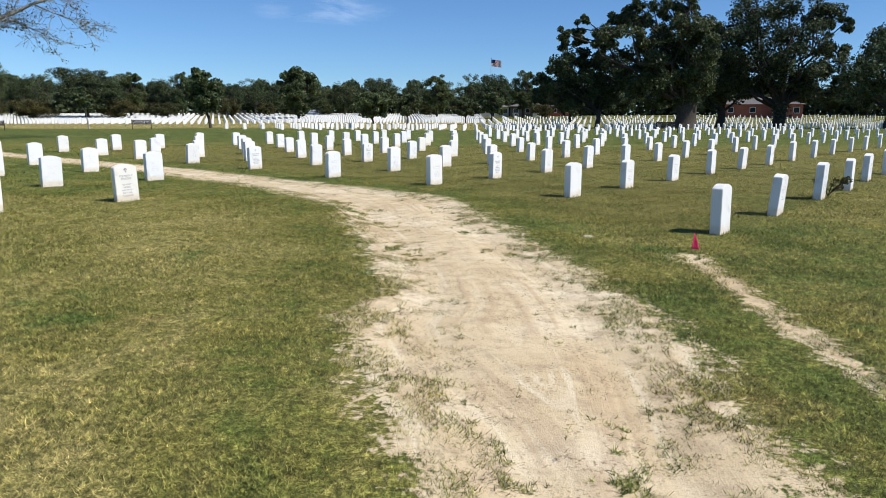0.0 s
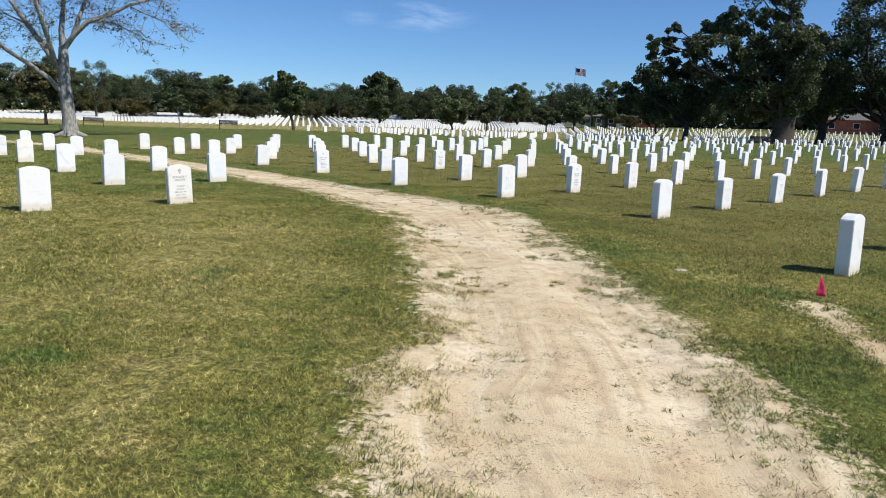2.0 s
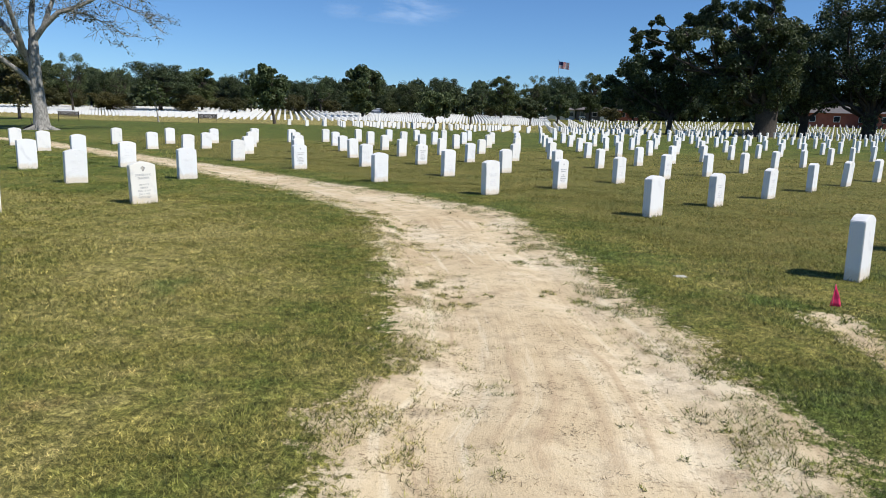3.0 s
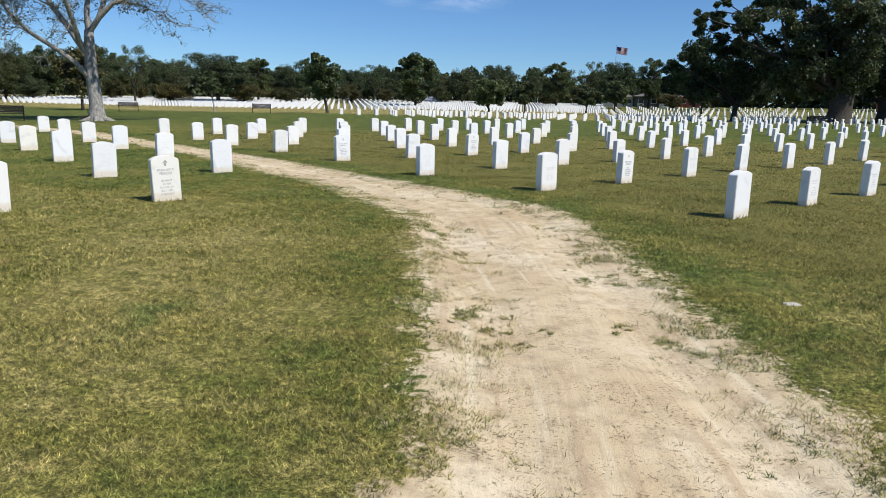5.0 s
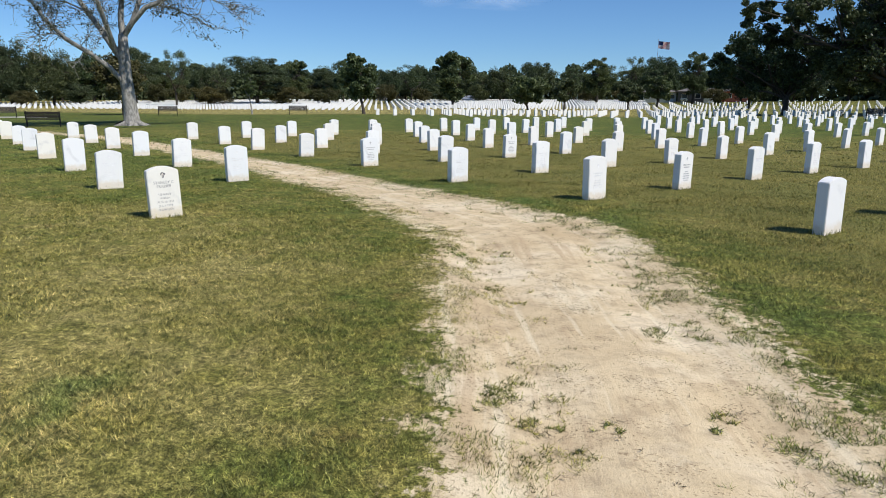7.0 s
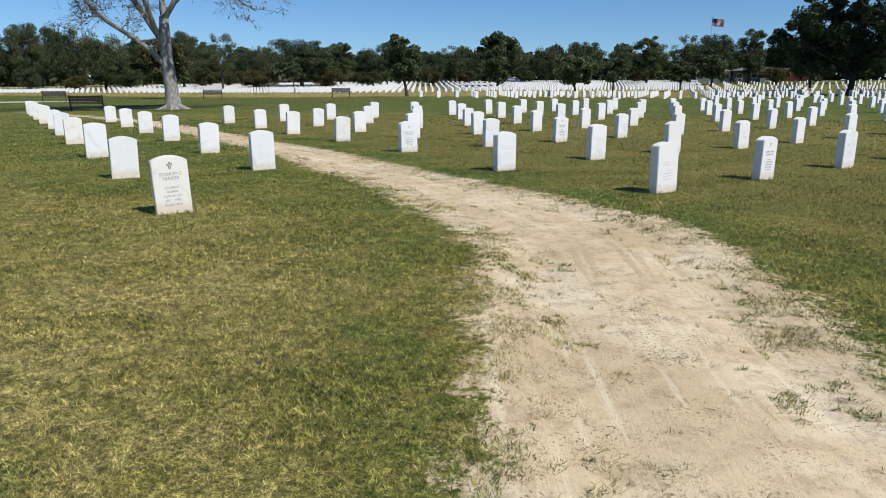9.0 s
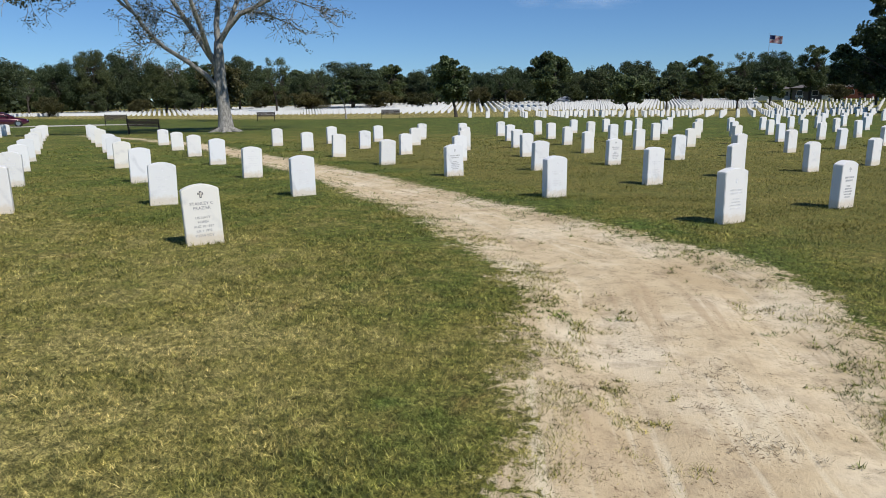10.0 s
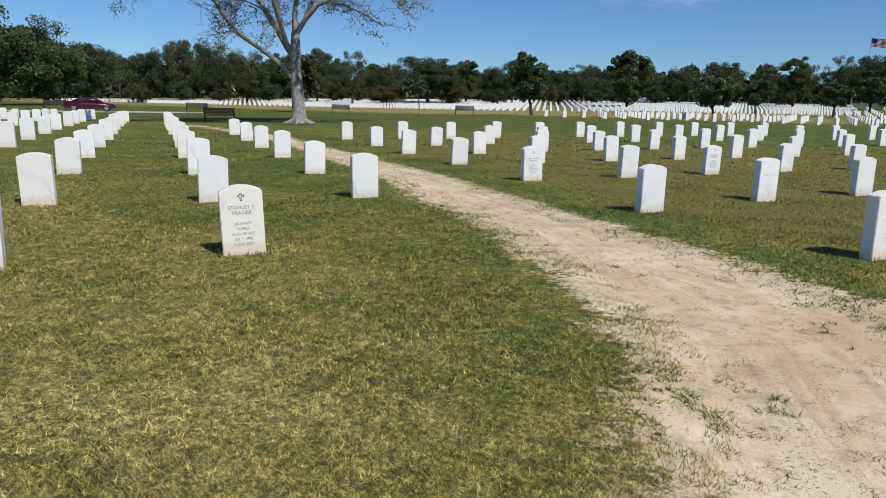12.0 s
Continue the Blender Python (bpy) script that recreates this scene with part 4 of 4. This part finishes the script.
# ---- road, car ----
def ribbon(name, pts, w, mat, label, category):
    verts, faces = [], []
    P = [Vector(p) for p in pts]
    fine = []
    for a, b in zip(P, P[1:]):
        n = max(2, int((b - a).length / 1.5))
        fine += [a.lerp(b, k / n) for k in range(n)]
    fine.append(P[-1])
    for k, p in enumerate(fine):
        d = (fine[min(k + 1, len(fine) - 1)] - fine[max(k - 1, 0)]).normalized()
        s = Vector((-d.y, d.x)) * w / 2
        for c in (p + s, p - s):
            verts.append((c.x, c.y, float(land(c.x, c.y)) + 0.03))
    n = len(fine)
    verts += [(x, y, z - 0.12) for x, y, z in verts]
    faces = [(2 * k, 2 * k + 1, 2 * k + 3, 2 * k + 2) for k in range(n - 1)]
    faces += [(2 * k + 2 * n, 2 * k, 2 * k + 2, 2 * k + 2 + 2 * n) for k in range(n - 1)]
    faces += [(2 * k + 1, 2 * k + 1 + 2 * n, 2 * k + 3 + 2 * n, 2 * k + 3) for k in range(n - 1)]
    ob = new(name, mesh_from(name, verts, faces, mat))
    return tagged(ob, label, category, kind="structure")


ribbon("road", [(-130, -20), (-85, 14), (-58, 41), (-51, 50), (-50.2, 51.3)], 2.6, CONCRETE, "narrow pale concrete lane between lawns", "road")


def car_body(profile, widths, mat):
    """A lofted shell: the side profile given as (x, z low, z high), half widths low and high."""
    bm = bmesh.new()
    rings = []
    for (x, z0, z1), (w0, w1) in zip(profile, widths):
        ring = [(x, -w0, z0), (x, -w0 * 1.03, z0 + (z1 - z0) * 0.45), (x, -w1, z1 - 0.03), (x, -w1 * 0.8, z1), (x, w1 * 0.8, z1), (x, w1, z1 - 0.03), (x, w0 * 1.03, z0 + (z1 - z0) * 0.45), (x, w0, z0)]
        rings.append([bm.verts.new(p) for p in ring])
    for a, b in zip(rings, rings[1:]):
        for k in range(8):
            bm.faces.new((a[k], a[(k + 1) % 8], b[(k + 1) % 8], b[k]))
    bm.faces.new(rings[0])
    bm.faces.new(list(reversed(rings[-1])))
    bmesh.ops.recalc_face_normals(bm, faces=bm.faces[:])
    for f in bm.faces:
        f.smooth = True
    return bm


def disc(r, w, seg=20):
    bm = bmesh.new()
    bmesh.ops.create_cone(bm, cap_ends=True, segments=seg, radius1=r, radius2=r, depth=w, matrix=pose(0, 0, 0, 90, 0, 0))
    es = [e for e in bm.edges if len(e.link_faces) == 2 and e.calc_face_angle(0) > 1.0]
    bmesh.ops.bevel(bm, geom=es, offset=min(r, w) * 0.12, segments=2, affect="EDGES")
    return bm


def car(mat, label, length=4.6):
    th = thing("car", None, label, "car")
    s = length / 4.6
    part("body", car_body([(-2.3, .45, .80), (-2.2, .32, .95), (-1.5, .25, 1.0), (-0.6, .22, .98), (0.6, .22, .95), (1.3, .25, .88), (2.0, .30, .76), (2.28, .40, .62)],
                                 [(.70, .66), (.80, .74), (.86, .80), (.87, .82), (.87, .82), (.86, .80), (.80, .72), (.62, .55)], mat), mat, th)
    part("roof", car_body([(-1.55, .95, 1.02), (-1.0, .95, 1.30), (-0.3, .95, 1.42), (0.35, .95, 1.38), (1.15, .90, .97)],
                          [(.72, .55), (.74, .56), (.75, .58), (.75, .57), (.76, .66)], mat), mat, th)
    for sy in (-1, 1):
        for x0, x1, zt in ((-1.0, -0.25, 1.29), (-0.15, 0.62, 1.27)):
            bm = bmesh.new()
            pts = [(x0, sy * 0.765, 1.0), (x1, sy * 0.765, 1.0), (x1 - 0.12, sy * 0.655, zt), (x0 + 0.1, sy * 0.655, zt)]
            f = bm.faces.new([bm.verts.new(p) for p in pts])
            ex = bmesh.ops.extrude_face_region(bm, geom=[f])
            bmesh.ops.translate(bm, verts=[v for v in ex["geom"] if isinstance(v, bmesh.types.BMVert)], vec=(0, sy * 0.02, 0))
            bmesh.ops.recalc_face_normals(bm, faces=bm.faces[:])
            part("side_window", bm, GLASS, th)
        for x in (-1.42, 1.42):
            wheel = part("wheel", disc(0.33, 0.22), RUBBER, th, "", Matrix.Translation((x, sy * 0.80, 0.33)))
            part("rim", disc(0.19, 0.03), STEEL, wheel, "", Matrix.Translation((0, sy * 0.11, 0)))
        part("headlight", boxm(2.10, 2.24, sy * 0.52 - 0.12, sy * 0.52 + 0.12, 0.60, 0.70, bevel=0.02), STEEL, th)
        part("tail_light", boxm(-2.30, -2.20, sy * 0.56 - 0.12, sy * 0.56 + 0.12, 0.74, 0.86, bevel=0.02), LAMP_RED, th)
        part("mirror", boxm(0.55, 0.70, sy * 0.95 - 0.08, sy * 0.95 + 0.08, 0.98, 1.10, bevel=0.03), mat, th)
    return th


coupe = stand(car(CAR_RED, "dark red coupe parked on the lane"), -57.75, 42.1, 53)
coupe.scale = (0.90, 0.90, 0.90)
stand(car(CAR_SILVER, "pale silver car parked before the far trees"), *polar(-13.0, 163), turn=-8)
stand(car(PAINT, "white car parked before the far trees", 4.8), *polar(4.2, 164), turn=5)


# ---- flagpole and flag ----
def flag_strip(z0, z1, u0, u1, mat):
    verts, faces = [], []
    n = 10
    for k in range(n + 1):
        u = u0 + (u1 - u0) * k / n
        y = 0.10 * math.sin(u * 3.1)
        drop = -0.14 * u
        for yy in (y, y + 0.02):
            for z in (z0, z1):
                verts.append((u, yy, z + drop))
    for k in range(n):
        a, b = 4 * k, 4 * k + 4
        faces += [(a, b, b + 1, a + 1), (a + 2, a + 3, b + 3, b + 2), (a, a + 2, b + 2, b), (a + 1, b + 1, b + 3, a + 3)]
    return mesh_from("stripe", verts, faces, mat)


fx, fy = polar(1.56, 255)
pole = thing("flagpole", pose(fx, fy, float(land(fx, fy))), "tall slim metal flagpole above the trees", "flagpole")
T = Tubes()
T.add([(0, 0, -0.2), (0, 0, 10), (0, 0, 20.6)], [0.14, 0.11, 0.06], 10)
part("pole", mesh_from("pole", T.v, T.f, STEEL), None, pole)
bmk = bmesh.new()
bmesh.ops.create_uvsphere(bmk, u_segments=10, v_segments=6, radius=0.16, matrix=Matrix.Translation((0, 0, 20.7)))
part("finial", bmk, STEEL, pole)
flag = thing("flag", pose(fx + 0.08, fy, float(land(fx, fy)) + 17.9), "striped red and white flag with a navy canton, flying", "flag")
for k in range(13):
    z0 = k * 0.185
    part("stripe", flag_strip(z0, z0 + 0.185, 1.5 if k > 5 else 0.0, 3.7, FLAG_RED if k % 2 == 0 else FLAG_WHITE), None, flag)
part("canton", flag_strip(6 * 0.185, 13 * 0.185, 0.0, 1.5, FLAG_BLUE), None, flag)


# ---- far buildings ----
def house(x, y, turn, w, d, h, wall_mat, roof_h, label, windows=4):
    th = thing("house", pose(x, y, float(land(x, y)), 0, 0, turn), label, "building")
    part("wall", boxm(-w / 2, w / 2, -d / 2, d / 2, -0.5, h), wall_mat, th)
    bm = bmesh.new()
    o = 0.6
    v = [bm.verts.new(p) for p in ((-w / 2 - o, -d / 2 - o, h), (w / 2 + o, -d / 2 - o, h), (w / 2 + o, d / 2 + o, h), (-w / 2 - o, d / 2 + o, h),
                                   (-w / 2 + d * 0.35, 0, h + roof_h), (w / 2 - d * 0.35, 0, h + roof_h))]
    for f in ((0, 1, 5, 4), (1, 2, 5), (2, 3, 4, 5), (3, 0, 4), (3, 2, 1, 0)):
        bm.faces.new([v[i] for i in f])
    part("roof", bm, ROOF, th)
    for k in range(windows):
        cx = -w / 2 + w * (k + 0.5) / windows
        win = part("window", boxm(cx - 0.6, cx + 0.6, -d / 2 - 0.06, -d / 2 + 0.02, h * 0.32, h * 0.78), PAINT, th)
        part("pane", boxm(cx - 0.5, cx + 0.5, -d / 2 - 0.08, -d / 2 - 0.03, h * 0.36, h * 0.74), GLASS, win)
    return th


house(*polar(22.0, 164), -20, 13, 9, 2.6, BRICK, 1.6, "low red-brick building with a grey roof", 3)
house(*polar(24.6, 158), -24, 4.5, 8, 2.7, BRICK, 0.7, "red-brick annexe behind the oaks", 2)
house(*polar(-19.4, 176), 18, 7, 6, 2.8, BEIGE, 1.2, "beige house among the trees", 3)
house(*polar(1.9, 168), -2, 7, 6, 2.2, PAINT, 0.9, "white low building behind the trees", 4)
house(*polar(4.2, 166), -4, 5.5, 6, 2.3, ROOF, 0.8, "dark grey shed behind the trees", 2)
house(*polar(5.5, 165), -5, 2.2, 5, 2.4, PAINT, 0.6, "small white outbuilding behind the trees", 1)
house(*polar(7.4, 172), -7, 6, 6, 2.2, BRICK, 0.8, "low brown-brick house behind the trees", 2)
house(*polar(34.5, 150), -32, 12, 8, 3.0, PAINT, 1.3, "white building behind the oaks", 4)

# ---- small things by the track ----
mk = thing("marker_flag", pose(2.97, 5.12, ground_z(2.97, 5.12), 0, 0, 15), "small pink marker flag stuck in the turf", "marker flag")
T = Tubes()
T.add([(0, 0, -0.05), (0, 0, 0.08), (0.004, 0, 0.20)], [0.0018, 0.0018, 0.0018], 6)
part("wire", mesh_from("wire", T.v, T.f, WIRE), None, mk)
fv, ff = [], []
for k in range(7):
    z = 0.20 - k * 0.028
    half = 0.006 + 0.034 * (k / 6) ** 0.8
    for u in range(5):
        q = -1 + u * 0.5
        fv.append((0.006 + half * q + 0.02 * (k / 6), 0.012 * math.sin(q * 2.4 + k * 0.5), z))
for k in range(6):
    for u in range(4):
        ff.append((k * 5 + u, k * 5 + u + 1, k * 5 + u + 6, k * 5 + u + 5))
cloth = part("pennant", mesh_from("pennant", fv, ff, PINK, True), None, mk, "limp bright pink plastic pennant")
cloth.modifiers.new("thick", "SOLIDIFY").thickness = 0.002
plate = new("ground_marker", mesh_from("ground_marker", *(lambda b: ([v.co[:] for v in b.verts], [[v.index for v in f.verts] for f in b.faces]))(boxm(-0.055, 0.055, -0.04, 0.04, -0.03, 0.006, bevel=0.005)), CONCRETE))
plate.data.update()
plate.matrix_basis = pose(2.06, 5.97, ground_z(2.06, 5.97), 2, 1, 20)
tagged(plate, "small pale stone marker set flush in the grass", "grave marker")

def bouquet(x, y):
    """Withered stems and leaves laid against a stone."""
    r = np.random.default_rng(9)
    th = thing("flower_arrangement", pose(x, y, float(land(x, y))), "withered dark flower arrangement beside a headstone", "flowers")
    T = Tubes()
    tips = []
    for k in range(16):
        an, ln = r.random() * 6.28, 0.16 + 0.22 * r.random()
        p = np.array([0, 0, 0.02])
        tip = p + np.array([math.cos(an) * ln * 0.75, math.sin(an) * ln * 0.75, ln * 0.8])
        T.add([p, (p + tip) / 2 + [0, 0, 0.03], tip], [0.006, 0.005, 0.003], 5)
        tips.append(tip)
    part("stem", mesh_from("stem", T.v, T.f, BARK), None, th)
    part("foliage", tri_mesh("foliage", leaf_quads(r, tips, np.full(16, 0.07), 14, 0.05), 4, RUST_LEAF), None, th)


bouquet(7.0, 10.35)
stick = thing("fallen_branch", pose(-27.6, 34.2, float(land(-27.6, 34.2))), "bare fallen branch lying by the tree", "branch")
T = Tubes()
T.add([(0, 0, 0.02), (0.5, 0.1, 0.22), (1.0, 0.15, 0.52), (1.3, 0.2, 0.80)], [0.05, 0.045, 0.035, 0.02], 7)
T.add([(0.5, 0.1, 0.22), (0.3, 0.3, 0.4), (0.2, 0.4, 0.6)], [0.03, 0.02, 0.01], 6)
part("limb", mesh_from("limb", T.v, T.f, BARK), None, stick)
copy_thing(grey_bench, pose(*polar(15.9, 60), float(land(*polar(15.9, 60))), 0, 0, -18))

# ---- a wisp of high cloud ----
def wisp_material():
    m, N, L, b = material("cirrus", 1.0)
    b.inputs["Base Color"].default_value = (0.9, 0.93, 1.0, 1)
    tc = N.new("ShaderNodeTexCoord").outputs["Object"]
    f = noise_node(N, L, 1.0, 6, 0.65, mapped(N, L, tc, (3, 0, 1), (0.0035, 0.01, 0.016)))
    sep = N.new("ShaderNodeSeparateXYZ")
    L.new(tc, sep.inputs["Vector"])
    fall = mathn(N, L, "SUBTRACT", 1.0, mathn(N, L, "ADD", mathn(N, L, "POWER", mathn(N, L, "DIVIDE", mathn(N, L, "ABSOLUTE", sep.outputs["X"]), 330.0), 2.0),
                                              mathn(N, L, "POWER", mathn(N, L, "DIVIDE", mathn(N, L, "ABSOLUTE", sep.outputs["Z"]), 75.0), 2.0)))
    dens = mathn(N, L, "MULTIPLY", ramp(N, L, f, (0.45, (0, 0, 0)), (0.75, (1, 1, 1))), mathn(N, L, "MAXIMUM", fall, 0.0))
    L.new(mathn(N, L, "MULTIPLY", dens, 0.2), b.inputs["Alpha"])
    return m


wv, wf = [], []
for k in range(25):
    u = -330 + k * 27.5
    for q in range(5):
        v = -75 + q * 37.5
        wv.append((u, 40 * math.sin(k * 0.4) + v * 0.6, v + 18 * math.sin(k * 0.25)))
for k in range(24):
    for q in range(4):
        wf.append((k * 5 + q, k * 5 + q + 5, k * 5 + q + 6, k * 5 + q + 1))
cx0, cy0 = polar(-12.0, 3000)
cloud = new("cloud", mesh_from("cloud", wv, wf, wisp_material(), True))
cloud.matrix_basis = pose(cx0, cy0, 462, 0, 0, 8)
cloud.visible_shadow = False
tagged(cloud, "thin wisp of high white cloud in blue sky", "cloud", kind="structure")

# ---- turf and litter ----
g = np.random.default_rng(3)


def walk_distance(x, y):
    best = np.full(x.shape, 1e9)
    for (x0, y0), (x1, y1) in zip(((0.7, -1.7), (0.7, 0.2), (0.2, 3.1)), ((0.7, 0.2), (0.2, 3.1), (-0.5, 5.0))):
        dx, dy = x1 - x0, y1 - y0
        k = np.clip(((x - x0) * dx + (y - y0) * dy) / (dx * dx + dy * dy), 0, 1)
        best = np.minimum(best, np.hypot(x - x0 - k * dx, y - y0 - k * dy))
    return best


def sheet_z(x, y, e):
    z = land(x, y) - np.exp(-((e - 0.42) / 0.13) ** 2) * 0.022 - smooth01(e / 0.25) * 0.018
    return z


def blades(x, y, e, length, width, lay, base=0.3):
    n = len(x)
    az = g.random(n) * 2 * np.pi
    lean = lay * (base + (1.2 - base) * g.random(n))
    tip = np.stack([np.cos(az) * np.sin(lean), np.sin(az) * np.sin(lean), np.cos(lean)], 1) * length[:, None]
    side = az + np.pi / 2 + g.normal(size=n) * 0.6
    w = np.stack([np.cos(side), np.sin(side), np.zeros(n)], 1) * width[:, None] / 2
    b = np.stack([x, y, sheet_z(x, y, e) - 0.006], 1)
    return np.stack([b - w, b + w, b + tip], 1)


sets = []
for lo, hi, dens, ln, wd in ((0.0, 2.6, 27000, 0.031, 0.0044), (2.6, 5.0, 12000, 0.035, 0.0064), (5.0, 9.0, 4000, 0.038, 0.0092), (9.0, 16.0, 950, 0.042, 0.0135), (16.0, 27.0, 120, 0.05, 0.034)):
    x0, x1, y0, y1 = -0.5 - hi, 0.7 + hi, max(-0.9, -1.7 - hi), 5 + hi
    n = int((x1 - x0) * (y1 - y0) * dens)
    x, y = x0 + g.random(n) * (x1 - x0), y0 + g.random(n) * (y1 - y0)
    d = walk_distance(x, y)
    # nothing behind the walk's field of view
    ok = (d >= lo) & (d < hi) & (np.abs(x - 0.2) < 1.0 + 0.95 * (y + 1.7))
    x, y = x[ok], y[ok]
    e = soil_edge(x, y)
    ok = e < 0.75
    x, y, e = x[ok], y[ok], e[ok]
    keep = np.ones(len(x), bool)
    fringe = np.nonzero(e > -0.6)[0]
    for k in fringe:
        px, py = x[k], y[k]
        ee = e[k] + noise.noise((px * 2.6, py * 2.6, 5.0)) * 0.40 + noise.noise((px * 11, py * 11, 8.0)) * 0.14
        if ee > -0.30:
            tuft = noise.noise((px * 5.5, py * 5.5, 2.0)) + 0.8 * noise.noise((px * 21, py * 21, 4.0))
            keep[k] = tuft > -0.62 + 1.35 * (ee + 0.30)
    x, y, e = x[keep], y[keep], e[keep]
    L = ln * (0.55 + 0.9 * g.random(len(x)))
    sets.append(blades(x, y, e, L, np.full(len(x), wd) * (0.7 + 0.6 * g.random(len(x))), np.where(e > -0.05, 1.42, 1.28), 0.5))
# longer blades left by the mower against the stones
for side, k, p in near_stones[:45]:
    p = Vector(SHIFTED.get((side, *k), p))
    n = 260
    u, v = (g.random(n) - 0.5) * 0.46, (g.random(n) - 0.5) * 0.24
    out = (np.abs(u) > 0.18) | (np.abs(v) > 0.062)
    u, v = u[out], v[out]
    ca, sa = math.cos(radians(TURN)), math.sin(radians(TURN))
    x, y = p.x + ca * u - sa * v, p.y + sa * u + ca * v
    sets.append(blades(x, y, soil_edge(x, y), 0.04 + 0.05 * g.random(len(x)), np.full(len(x), 0.007), 0.7))
turf = np.concatenate(sets)
tm = tri_mesh("lawn_grass", turf, 3, BLADE)
bx, by = turf[:, :, 0].ravel(), turf[:, :, 1].ravel()
E = soil_edge(bx, by)
tm.attributes.new("dry", "FLOAT", "POINT").data.foreach_set("value", dryness(bx, by).astype(np.float32))
tm.attributes.new("brown", "FLOAT", "POINT").data.foreach_set("value", brownness(bx, by).astype(np.float32))
tagged(new("lawn_grass", tm), "short mown grass with straw-coloured blades", "grass", kind="stuff")

# dead runners and clippings on the bare soil
lit = []
NL = 30000
cx, cy = -6 + g.random(NL) * 8.2, -1.0 + g.random(NL) * 15.5
e = soil_edge(cx, cy) + np.array([noise.noise((p * 2.6, q * 2.6, 5.0)) * 0.22 for p, q in zip(cx, cy)])
d = walk_distance(cx, cy)
prob = np.where(e < 0.0, 0.0, 0.30 * np.exp(-((e - 0.12) / 0.25) ** 2) + 0.08 + 0.09 * np.exp(-((e - 0.85) / 0.18) ** 2))
ok = g.random(NL) < prob * np.where(d < 9, 1.0, 0.5)
for x, y, ex in zip(cx[ok], cy[ok], e[ok]):
    k = int(g.integers(4, 11)) if g.random() < 0.75 else int(g.integers(18, 55))
    s = 0.005 + 0.0010 * k
    px, py = x + g.normal(size=k) * s * 1.5, y + g.normal(size=k) * s
    lit.append(blades(px, py, np.full(k, ex), 0.015 + 0.035 * g.random(k) ** 1.5, np.full(k, 0.0032), 1.3, 0.85))
lit = np.concatenate(lit)
lit[:, :, 2] += 0.008
tagged(new("dead_grass", tri_mesh("dead_grass", lit, 3, DEAD)), "dry brown grass runners littering the sandy track", "dead grass", kind="stuff")
